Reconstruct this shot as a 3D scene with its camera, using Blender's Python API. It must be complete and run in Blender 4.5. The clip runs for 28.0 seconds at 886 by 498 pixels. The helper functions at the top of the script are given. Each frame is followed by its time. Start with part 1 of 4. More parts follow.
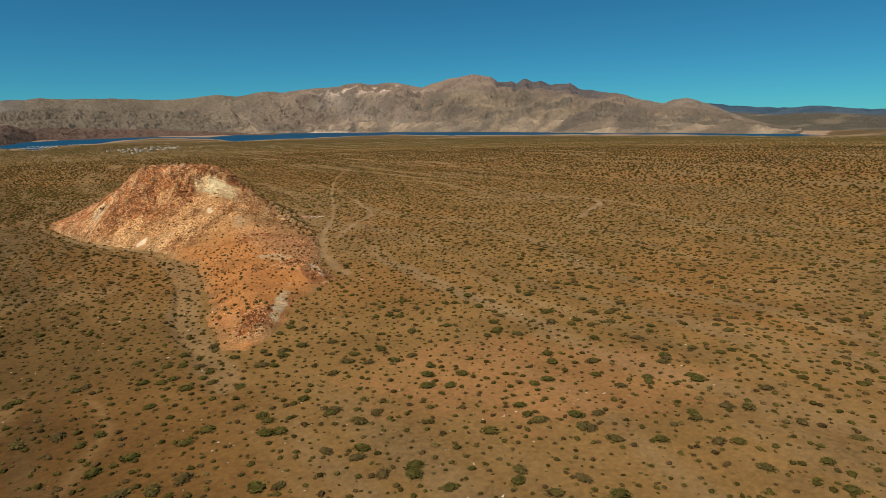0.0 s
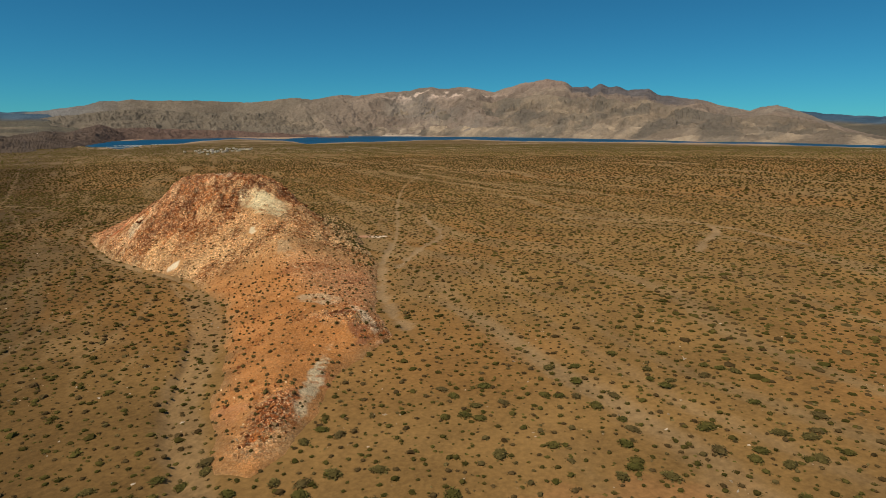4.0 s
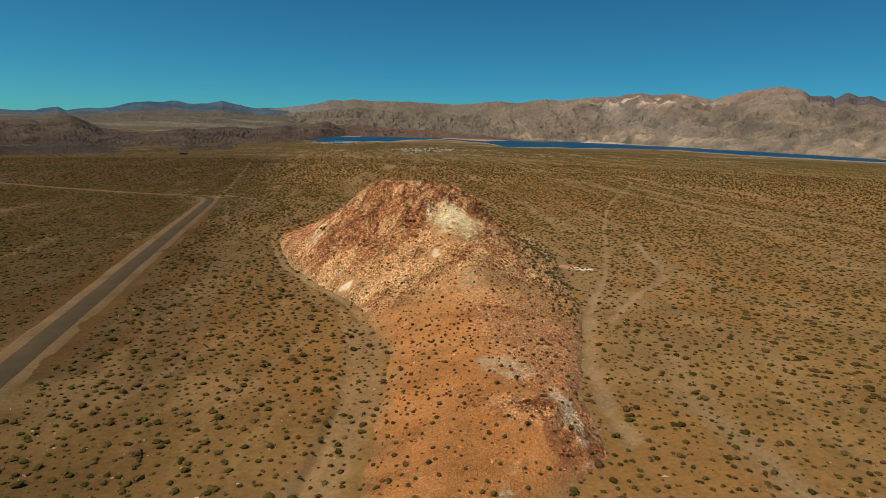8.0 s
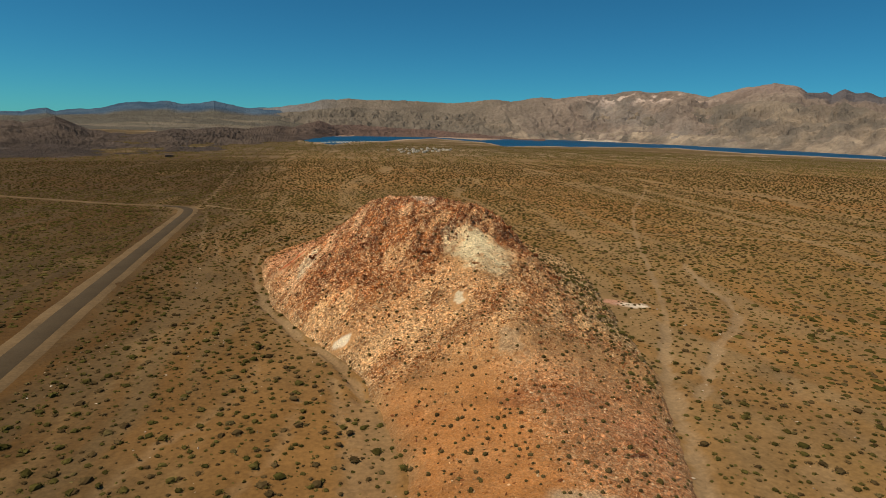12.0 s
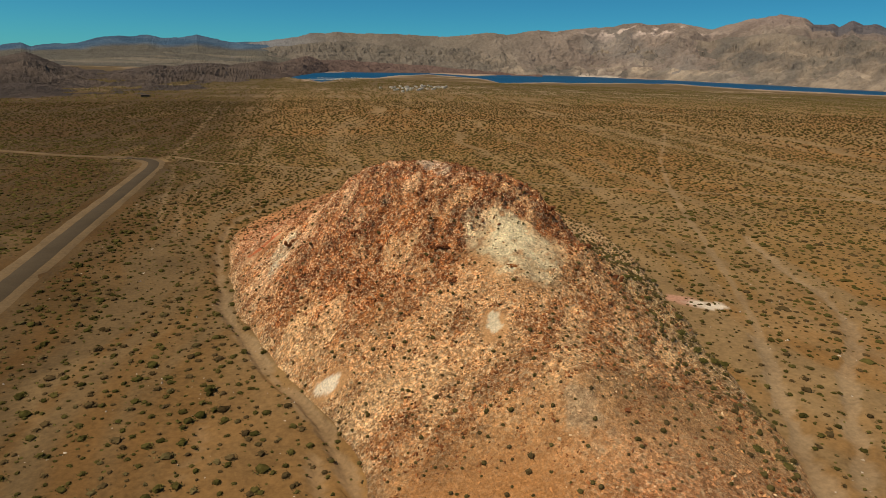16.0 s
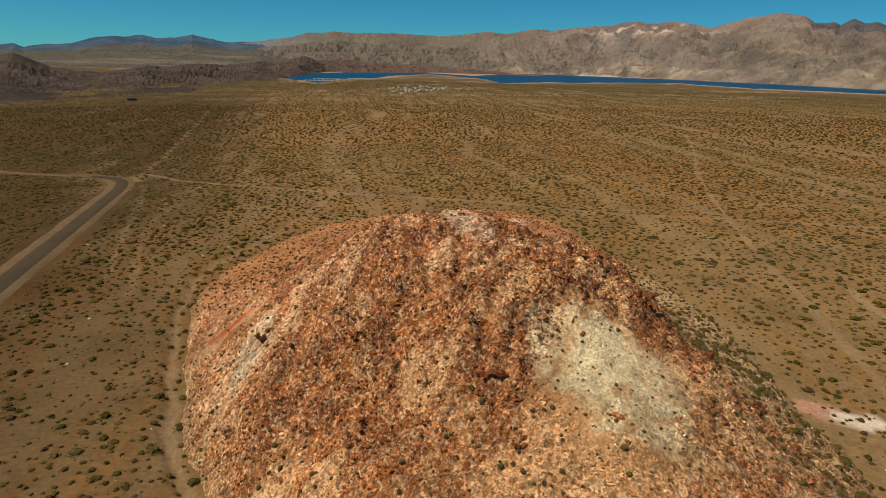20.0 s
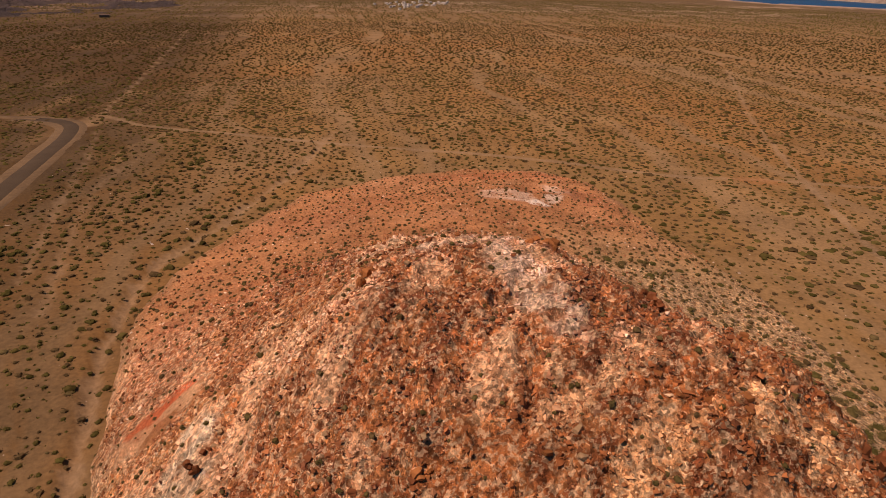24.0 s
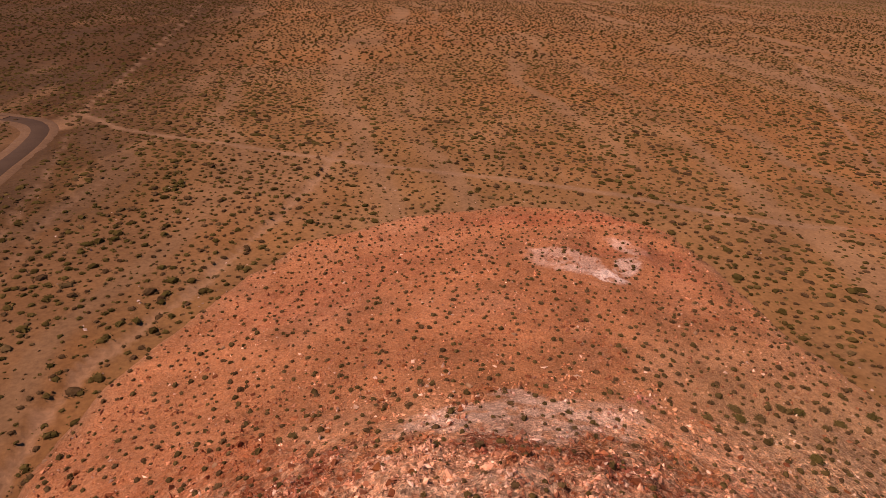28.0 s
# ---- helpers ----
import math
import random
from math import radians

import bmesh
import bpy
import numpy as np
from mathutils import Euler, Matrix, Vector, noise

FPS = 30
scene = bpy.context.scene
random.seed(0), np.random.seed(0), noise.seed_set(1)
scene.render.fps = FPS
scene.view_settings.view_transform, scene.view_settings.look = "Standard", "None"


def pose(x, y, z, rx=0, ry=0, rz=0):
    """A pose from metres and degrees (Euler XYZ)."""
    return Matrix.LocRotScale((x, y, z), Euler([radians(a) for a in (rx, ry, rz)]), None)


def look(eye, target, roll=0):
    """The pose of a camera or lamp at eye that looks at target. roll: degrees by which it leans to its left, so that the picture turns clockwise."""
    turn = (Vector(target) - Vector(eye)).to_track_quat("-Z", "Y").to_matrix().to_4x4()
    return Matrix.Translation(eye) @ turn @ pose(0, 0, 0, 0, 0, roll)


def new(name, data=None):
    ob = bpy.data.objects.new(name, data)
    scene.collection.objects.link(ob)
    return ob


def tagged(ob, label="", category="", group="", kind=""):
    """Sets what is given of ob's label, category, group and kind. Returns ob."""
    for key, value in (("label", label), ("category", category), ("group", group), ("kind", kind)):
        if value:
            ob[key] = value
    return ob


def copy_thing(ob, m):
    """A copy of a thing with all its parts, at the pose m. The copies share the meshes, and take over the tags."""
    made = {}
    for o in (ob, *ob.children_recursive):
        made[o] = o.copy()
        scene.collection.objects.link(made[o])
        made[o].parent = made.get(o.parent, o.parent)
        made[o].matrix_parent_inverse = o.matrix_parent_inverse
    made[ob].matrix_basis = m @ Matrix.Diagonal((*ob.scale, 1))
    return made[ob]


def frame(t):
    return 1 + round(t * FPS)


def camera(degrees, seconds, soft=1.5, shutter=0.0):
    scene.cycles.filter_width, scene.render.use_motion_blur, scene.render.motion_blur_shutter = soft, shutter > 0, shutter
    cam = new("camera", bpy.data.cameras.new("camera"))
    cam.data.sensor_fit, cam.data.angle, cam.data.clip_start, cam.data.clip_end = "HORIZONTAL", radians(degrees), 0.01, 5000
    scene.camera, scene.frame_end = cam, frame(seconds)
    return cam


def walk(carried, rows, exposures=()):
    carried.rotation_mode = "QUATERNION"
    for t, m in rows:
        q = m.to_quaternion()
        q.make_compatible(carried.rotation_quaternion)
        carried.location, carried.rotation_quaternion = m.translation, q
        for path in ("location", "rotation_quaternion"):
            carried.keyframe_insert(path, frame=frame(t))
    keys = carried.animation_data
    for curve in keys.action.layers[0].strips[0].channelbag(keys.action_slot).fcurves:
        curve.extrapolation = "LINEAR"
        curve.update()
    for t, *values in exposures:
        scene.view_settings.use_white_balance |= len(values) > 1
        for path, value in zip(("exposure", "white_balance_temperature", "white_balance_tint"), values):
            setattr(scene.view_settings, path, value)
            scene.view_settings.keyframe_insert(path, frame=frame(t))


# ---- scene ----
cam = camera(72.8, 28.0, soft=0.9)
METRES, EYE, TILT, LEAN, TURN = 271.1, 39.3, 0.1183, -1.1872, -37.8012
ROWS = [
    (0.0, 0.0, 0.0, 0.0, -0.4, -11.94, 1.89),
    (0.5, -0.0009, 0.0194, 0.0003, 2.05, -11.79, 1.67),
    (1.0, -0.0019, 0.0373, 0.0002, 4.94, -11.58, 1.35),
    (1.5, -0.0041, 0.0579, 0.0001, 5.5, -11.49, 1.29),
    (2.0, -0.0064, 0.0761, 0.0005, 5.66, -11.43, 1.28),
    (2.5, -0.0095, 0.0959, 0.0008, 5.71, -11.37, 1.2),
    (4.5, -0.0236, 0.1675, 0.005, 6.74, -11.33, 1.02),
    (5.0, -0.027, 0.184, 0.0059, 8.24, -11.28, 0.89),
    (5.5, -0.0312, 0.2021, 0.0065, 11.37, -11.18, 0.55),
    (6.0, -0.036, 0.2194, 0.007, 14.8, -11.09, 0.13),
    (6.5, -0.0421, 0.2374, 0.0074, 19.28, -11.05, -0.39),
    (7.0, -0.0494, 0.254, 0.0071, 23.16, -10.96, -0.88),
    (7.5, -0.0591, 0.2707, 0.0071, 24.32, -10.94, -1.05),
    (8.0, -0.0685, 0.2856, 0.0076, 24.77, -10.94, -1.1),
    (8.5, -0.0792, 0.301, 0.0086, 24.96, -10.9, -1.12),
    (9.0, -0.0893, 0.3152, 0.0097, 24.97, -10.95, -1.12),
    (9.5, -0.0993, 0.3304, 0.0105, 24.94, -10.98, -1.08),
    (10.0, -0.1088, 0.3441, 0.011, 24.8, -10.95, -1.06),
    (10.5, -0.1188, 0.359, 0.0119, 24.64, -11.0, -0.96),
    (11.0, -0.1283, 0.3729, 0.0121, 24.48, -10.98, -0.92),
    (11.5, -0.1379, 0.3879, 0.0128, 24.34, -11.05, -0.78),
    (12.0, -0.1469, 0.4023, 0.0133, 24.21, -11.05, -0.78),
    (12.5, -0.1565, 0.4179, 0.014, 24.1, -11.1, -0.73),
    (14.5, -0.1935, 0.4795, 0.0166, 23.7, -11.12, -0.62),
    (15.0, -0.2024, 0.4946, 0.0172, 23.61, -11.13, -0.61),
    (15.5, -0.2119, 0.5104, 0.0175, 23.54, -11.77, -0.61),
    (16.0, -0.2203, 0.5238, 0.0188, 23.55, -16.86, -0.63),
    (16.5, -0.2303, 0.5395, 0.0196, 23.49, -16.87, -0.61),
    (17.0, -0.2391, 0.5534, 0.0203, 23.43, -16.87, -0.59),
    (17.5, -0.2494, 0.569, 0.0214, 23.38, -16.88, -0.57),
    (18.0, -0.2592, 0.5838, 0.0228, 23.36, -16.88, -0.56),
    (18.5, -0.2685, 0.5978, 0.0243, 23.31, -16.91, -0.52),
    (19.0, -0.2779, 0.6132, 0.0255, 23.3, -16.89, -0.51),
    (19.5, -0.2862, 0.6271, 0.0264, 23.28, -16.94, -0.49),
    (20.0, -0.2952, 0.6432, 0.0267, 23.28, -16.92, -0.46),
    (20.5, -0.3026, 0.6569, 0.0271, 23.33, -17.7, -0.49),
    (22.5, -0.3357, 0.7173, 0.0313, 23.36, -24.3, -0.61),
    (23.0, -0.3451, 0.7336, 0.0325, 23.31, -24.3, -0.63),
    (23.5, -0.354, 0.7486, 0.0335, 23.24, -24.35, -0.61),
    (24.0, -0.3633, 0.7633, 0.034, 23.17, -24.36, -0.6),
    (24.5, -0.3732, 0.7787, 0.0348, 23.14, -26.19, -0.6),
    (25.0, -0.3819, 0.7935, 0.0355, 23.11, -26.63, -0.6),
    (25.5, -0.3904, 0.8086, 0.0361, 23.1, -26.63, -0.62),
    (26.0, -0.3993, 0.8248, 0.0367, 23.14, -26.66, -0.67),
    (26.5, -0.4073, 0.8404, 0.0375, 23.25, -26.69, -0.67),
    (27.0, -0.4148, 0.8571, 0.0387, 23.35, -26.73, -0.75),
    (27.5, -0.421, 0.872, 0.0401, 23.4, -26.7, -0.77),
    (28.0, -0.4278, 0.8876, 0.0419, 25.7, -26.74, -1.18),
]
EXPOSURES = [(0.0, 0.04, 6650, 11), (1.0, 0.03, 6500, 10), (5.0, 0.0, 6550, 10), (10.0, 0.0, 6600, 11), (20.5, 0.0, 6550, 13), (22.5, 0.0, 6950, 27), (24.5, 0.04, 7500, 52), (28.0, 0.02, 7600, 70)]
walk(cam, [(t, pose(0, 0, EYE, TILT, LEAN, TURN) @ pose(METRES * x, METRES * y, METRES * z, 90 + pitch, roll, yaw)) for t, x, y, z, yaw, pitch, roll in ROWS], EXPOSURES)

# ---- daylight ----
SUN_AZ, SUN_EL = 190.0, 58.0
world = bpy.data.worlds.new("desert_sky")
scene.world = world
world.use_nodes = True
wn = world.node_tree
sky = wn.nodes.new("ShaderNodeTexSky")
sky.sky_type, sky.sun_disc = "NISHITA", False
sky.sun_elevation, sky.sun_rotation = radians(SUN_EL), radians(90 - SUN_AZ)
sky.air_density, sky.dust_density, sky.ozone_density, sky.altitude = 1.0, 0.5, 5.0, 3000
polar_filter = wn.nodes.new("ShaderNodeVectorMath")
polar_filter.operation = "MULTIPLY"
polar_filter.inputs[1].default_value = (0.25, 0.97, 1.07)
wn.links.new(sky.outputs[0], polar_filter.inputs[0])
wn.links.new(polar_filter.outputs[0], wn.nodes["Background"].inputs[0])
wn.nodes["Background"].inputs[1].default_value = 0.06
sun = new("sun", bpy.data.lights.new("sun", "SUN"))
sun.data.energy, sun.data.angle, sun.data.color = 4.0, radians(0.53), (1.0, 0.885, 0.69)
_d = Vector((math.cos(radians(SUN_AZ)) * math.cos(radians(SUN_EL)), math.sin(radians(SUN_AZ)) * math.cos(radians(SUN_EL)), math.sin(radians(SUN_EL))))
sun.matrix_world = look(_d * 300, (0, 0, 0))

# ---- numeric helpers ----
rng = np.random.default_rng(7)


def lattice(ix, iy, seed):
    h = np.sin(ix * 127.1 + iy * 311.7 + seed * 74.7) * 43758.5453
    return h - np.floor(h)


def vnoise(x, y, seed=0):
    """Smooth value noise in -1..1."""
    ix, iy = np.floor(x), np.floor(y)
    fx, fy = x - ix, y - iy
    u, v = fx * fx * fx * (fx * (fx * 6 - 15) + 10), fy * fy * fy * (fy * (fy * 6 - 15) + 10)
    a, b = lattice(ix, iy, seed), lattice(ix + 1, iy, seed)
    c, d = lattice(ix, iy + 1, seed), lattice(ix + 1, iy + 1, seed)
    return 2 * (a + (b - a) * u + (c - a) * v + (a - b - c + d) * u * v) - 1


def fbm(x, y, octaves=4, seed=0):
    s, a, t = 0, 1.0, 0
    for i in range(octaves):
        s, t = s + a * vnoise(x, y, seed + i), t + a
        x, y, a = x * 1.63 + y * 1.21 + 5.2, y * 1.63 - x * 1.21 + 1.7, a * 0.5
    return s / t


def ridged(x, y, octaves=4, seed=0):
    s, a, t = 0, 1.0, 0
    for i in range(octaves):
        s, t = s + a * (1 - 2 * np.abs(vnoise(x, y, seed + i))), t + a
        x, y, a = x * 1.63 + y * 1.21 + 5.2, y * 1.63 - x * 1.21 + 1.7, a * 0.5
    return s / t


def ss(a, b, x):
    t = np.clip((x - a) / (b - a), 0, 1)
    return t * t * (3 - 2 * t)


def line_dist(x, y, pts):
    d = np.full(np.shape(x), 1e9)
    for (ax, ay), (bx, by) in zip(pts, pts[1:]):
        vx, vy = bx - ax, by - ay
        t = np.clip(((x - ax) * vx + (y - ay) * vy) / (vx * vx + vy * vy), 0, 1)
        d = np.minimum(d, np.hypot(x - ax - t * vx, y - ay - t * vy))
    return d


def inside(x, y, pts):
    c = np.zeros(np.shape(x), bool)
    for (ax, ay), (bx, by) in zip(pts, pts[1:] + pts[:1]):
        c ^= ((ay > y) != (by > y)) & (x < (bx - ax) * (y - ay) / (by - ay + 1e-12) + ax)
    return c


def blob(x, y, cx, cy, rx, ry, turn=0.0, rough=0.35, seed=3):
    """A soft-edged patch: 1 in the middle, 0 outside, with a ragged rim."""
    c, s, grain = math.cos(radians(turn)), math.sin(radians(turn)), min(4.0, 0.75 * min(rx, ry) + 0.3)
    u, v = ((x - cx) * c + (y - cy) * s) / rx, (-(x - cx) * s + (y - cy) * c) / ry
    return 1 - ss(0.75, 1.1, np.hypot(u, v) + rough * fbm(x / grain, y / grain, 3, seed))


def fast_mesh(name, verts, faces, colors=None, material=None, smooth=False):
    """A mesh from arrays: verts (n, 3), faces (m, k), a colour to each vertex."""
    me = bpy.data.meshes.new(name)
    verts, faces = np.ascontiguousarray(verts, np.float32), np.ascontiguousarray(faces, np.int32)
    m, k = faces.shape
    me.vertices.add(len(verts)), me.loops.add(m * k), me.polygons.add(m)
    me.vertices.foreach_set("co", verts.ravel())
    me.loops.foreach_set("vertex_index", faces.ravel())
    me.polygons.foreach_set("loop_start", np.arange(0, m * k, k, dtype=np.int32))
    me.update(calc_edges=True)
    me.polygons.foreach_set("use_smooth", np.full(m, smooth))
    if colors is not None:
        at = me.attributes.new("tone", "FLOAT_COLOR", "POINT")
        at.data.foreach_set("color", np.ascontiguousarray(np.c_[colors, np.ones(len(verts))], np.float32).ravel())
    if material:
        me.materials.append(material)
    return me


def grid_faces(n, m, wrap=False):
    i, j = np.meshgrid(np.arange(n - 1), np.arange(m if wrap else m - 1), indexing="ij")
    k = (j + 1) % m
    return np.stack([i * m + j, i * m + k, (i + 1) * m + k, (i + 1) * m + j], -1).reshape(-1, 4)


def mix(a, b, w):
    w = np.asarray(w)[..., None]
    return np.asarray(a) * (1 - w) + np.asarray(b) * w


# ---- materials ----
def material(name, color=None, rough=0.9, fine=2.0, coarse=0.15, spread=0.3, bump=0.3, metal=0.0, bump_scale=None, bump_dist=0.1, warm=0.0):
    """Rough mineral surface: a colour (or the mesh's own tone) varied at two scales, with relief."""
    mat = bpy.data.materials.new(name)
    mat.use_nodes = True
    nt = mat.node_tree
    bs = nt.nodes["Principled BSDF"]
    bs.inputs["Roughness"].default_value, bs.inputs["Metallic"].default_value = rough, metal
    bs.inputs["Specular IOR Level"].default_value = 0.5 if rough < 0.5 else 0.08
    pos = nt.nodes.new("ShaderNodeNewGeometry")
    n1, n2 = nt.nodes.new("ShaderNodeTexNoise"), nt.nodes.new("ShaderNodeTexNoise")
    for n, s, d in ((n1, fine, 6), (n2, coarse, 5)):
        n.inputs["Scale"].default_value, n.inputs["Detail"].default_value, n.inputs["Roughness"].default_value = s, d, 0.62
        nt.links.new(pos.outputs["Position"], n.inputs["Vector"])
    add = nt.nodes.new("ShaderNodeMath")
    add.operation = "ADD"
    nt.links.new(n1.outputs[0], add.inputs[0])
    nt.links.new(n2.outputs[0], add.inputs[1])
    mr = nt.nodes.new("ShaderNodeMapRange")
    mr.inputs["From Min"].default_value, mr.inputs["From Max"].default_value = 0.65, 1.35
    mr.inputs["To Min"].default_value, mr.inputs["To Max"].default_value = 1 - spread, 1 + spread
    nt.links.new(add.outputs[0], mr.inputs["Value"])
    mul = nt.nodes.new("ShaderNodeVectorMath")
    mul.operation = "SCALE"
    nt.links.new(mr.outputs[0], mul.inputs["Scale"])
    if color is None:
        at = nt.nodes.new("ShaderNodeAttribute")
        at.attribute_name = "tone"
        nt.links.new(at.outputs["Color"], mul.inputs[0])
    else:
        mul.inputs[0].default_value = color[:3]
    nt.links.new(mul.outputs[0], bs.inputs["Base Color"])
    if bump:
        bn = nt.nodes.new("ShaderNodeBump")
        bn.inputs["Strength"].default_value, bn.inputs["Distance"].default_value = bump, bump_dist
        n3 = nt.nodes.new("ShaderNodeTexNoise")
        n3.inputs["Scale"].default_value, n3.inputs["Detail"].default_value = bump_scale or fine * 1.5, 8
        n3.inputs["Roughness"].default_value = 0.7
        nt.links.new(pos.outputs["Position"], n3.inputs["Vector"])
        nt.links.new(n3.outputs[0], bn.inputs["Height"])
        nt.links.new(bn.outputs[0], bs.inputs["Normal"])
    return mat


M_GROUND = material("desert_soil", None, 0.95, 1.4, 0.06, 0.4, 0.35, bump_scale=1.2, bump_dist=0.35)
M_HILL = material("hill_soil", None, 0.95, 3.4, 0.12, 0.5, 0.9, bump_scale=2.8, bump_dist=0.6)


def crumble(mat):
    """Breaks the hill's colour into small blotches of dark crag and pale rubble where its rock attribute is high."""
    nt = mat.node_tree
    nt.nodes["Principled BSDF"].inputs["Specular IOR Level"].default_value = 0.04
    tone = next(n for n in nt.nodes if n.type == "ATTRIBUTE")
    scale = next(n for n in nt.nodes if n.type == "VECT_MATH")
    geo = next(n for n in nt.nodes if n.type == "NEW_GEOMETRY")
    rock = nt.nodes.new("ShaderNodeAttribute")
    rock.attribute_name = "rock"
    last = tone.outputs["Color"]
    for size, lo, hi, color, amount in ((0.9, 0.55, 0.575, (0.25, 0.085, 0.03, 1), 0.15), (1.1, 0.57, 0.59, (0.64, 0.46, 0.26, 1), 0.38), (2.0, 0.575, 0.59, (0.16, 0.065, 0.03, 1), 0.3), (3.1, 0.575, 0.59, (0.70, 0.52, 0.30, 1), 0.5)):
        n = nt.nodes.new("ShaderNodeTexNoise")
        n.inputs["Scale"].default_value, n.inputs["Detail"].default_value, n.inputs["Roughness"].default_value = size, 7, 0.6
        off = nt.nodes.new("ShaderNodeVectorMath")
        off.operation = "ADD"
        off.inputs[1].default_value = (size * 40, 3, 7)
        nt.links.new(geo.outputs["Position"], off.inputs[0])
        nt.links.new(off.outputs[0], n.inputs["Vector"])
        r = nt.nodes.new("ShaderNodeMapRange")
        r.inputs["From Min"].default_value, r.inputs["From Max"].default_value = lo, hi
        r.inputs["To Min"].default_value, r.inputs["To Max"].default_value = 0, amount
        nt.links.new(n.outputs[0], r.inputs["Value"])
        m = nt.nodes.new("ShaderNodeMath")
        m.operation = "MULTIPLY"
        nt.links.new(r.outputs[0], m.inputs[0])
        nt.links.new(rock.outputs["Fac"], m.inputs[1])
        x = nt.nodes.new("ShaderNodeMix")
        x.data_type = "RGBA"
        x.inputs[7].default_value = color
        nt.links.new(m.outputs[0], x.inputs[0])
        nt.links.new(last, x.inputs[6])
        last = x.outputs[2]
    # broken fragments, each of one colour
    wob = nt.nodes.new("ShaderNodeTexNoise")
    wob.inputs["Scale"].default_value, wob.inputs["Detail"].default_value = 3.0, 3
    nt.links.new(geo.outputs["Position"], wob.inputs["Vector"])
    push = nt.nodes.new("ShaderNodeVectorMath")
    push.operation = "MULTIPLY_ADD"
    push.inputs[1].default_value = (0.7, 0.7, 0.7)
    nt.links.new(wob.outputs["Color"], push.inputs[0])
    nt.links.new(geo.outputs["Position"], push.inputs[2])
    for size, lo, hi, color, amount in ((1.7, 0.62, 0.64, (0.34, 0.12, 0.038, 1), 0.3), (2.9, 0.70, 0.72, (0.70, 0.52, 0.30, 1), 0.45), (3.4, 0.76, 0.78, (0.15, 0.058, 0.025, 1), 0.5)):
        vo = nt.nodes.new("ShaderNodeTexVoronoi")
        vo.inputs["Scale"].default_value = size
        nt.links.new(push.outputs[0], vo.inputs["Vector"])
        sep = nt.nodes.new("ShaderNodeSeparateColor")
        nt.links.new(vo.outputs["Color"], sep.inputs[0])
        r = nt.nodes.new("ShaderNodeMapRange")
        r.inputs["From Min"].default_value, r.inputs["From Max"].default_value = lo, hi
        r.inputs["To Min"].default_value, r.inputs["To Max"].default_value = 0, amount
        nt.links.new(sep.outputs[0], r.inputs["Value"])
        m = nt.nodes.new("ShaderNodeMath")
        m.operation = "MULTIPLY"
        nt.links.new(r.outputs[0], m.inputs[0])
        nt.links.new(rock.outputs["Fac"], m.inputs[1])
        x = nt.nodes.new("ShaderNodeMix")
        x.data_type = "RGBA"
        x.inputs[7].default_value = color
        nt.links.new(m.outputs[0], x.inputs[0])
        nt.links.new(last, x.inputs[6])
        last = x.outputs[2]
    for size, low, high in ((1.5, 0.7, 1.32), (3.3, 0.45, 1.75)):
        vo = nt.nodes.new("ShaderNodeTexVoronoi")
        vo.inputs["Scale"].default_value = size
        nt.links.new(push.outputs[0], vo.inputs["Vector"])
        sep = nt.nodes.new("ShaderNodeSeparateColor")
        nt.links.new(vo.outputs["Color"], sep.inputs[0])
        r = nt.nodes.new("ShaderNodeMapRange")
        r.inputs["To Min"].default_value, r.inputs["To Max"].default_value = low - 1, high - 1
        nt.links.new(sep.outputs[1], r.inputs["Value"])
        m = nt.nodes.new("ShaderNodeMath")
        m.operation = "MULTIPLY_ADD"
        m.inputs[2].default_value = 1.0
        nt.links.new(r.outputs[0], m.inputs[0])
        nt.links.new(rock.outputs["Fac"], m.inputs[1])
        x = nt.nodes.new("ShaderNodeVectorMath")
        x.operation = "SCALE"
        nt.links.new(last, x.inputs[0])
        nt.links.new(m.outputs[0], x.inputs["Scale"])
        last = x.outputs[0]
    nt.links.new(last, scale.inputs[0])


crumble(M_HILL)
M_ROCK = material("weathered_rock", None, 0.85, 2.2, 0.3, 0.35, 0.4, bump_scale=4.0, bump_dist=0.12)
M_MOUNT = material("mountain_rock", None, 0.95, 0.05, 0.006, 0.3, 0.9, bump_scale=0.03, bump_dist=24.0)
M_ASPHALT = material("old_asphalt", (0.074, 0.053, 0.031), 1.0, 3.0, 0.15, 0.2, 0.2)
M_SHOULDER = material("graded_gravel", (0.152, 0.099, 0.049), 0.95, 1.5, 0.1, 0.3, 0.5)
M_LEAF = material("creosote_leaf", None, 1.0, 6.0, 0.5, 0.3, 0.0)
M_LEAF.node_tree.nodes["Principled BSDF"].inputs["Specular IOR Level"].default_value = 0.0
M_STEM = material("dry_stem", (0.12, 0.085, 0.06), 0.9, 8.0, 1.0, 0.3, 0.2)
M_WALL = material("pale_house_wall", (0.74, 0.66, 0.5), 0.8, 0.8, 0.1, 0.1, 0.0)
M_ROOF = material("sheet_roof", (0.45, 0.40, 0.34), 0.6, 0.8, 0.1, 0.15, 0.0)
M_DARK = material("dark_glass", (0.03, 0.035, 0.04), 0.3, 1.0, 0.1, 0.1, 0.0)
M_WATER = material("lake_water", (0.006, 0.062, 0.135), 0.5, 0.01, 0.002, 0.25, 0.3, bump_scale=0.25, bump_dist=0.3)

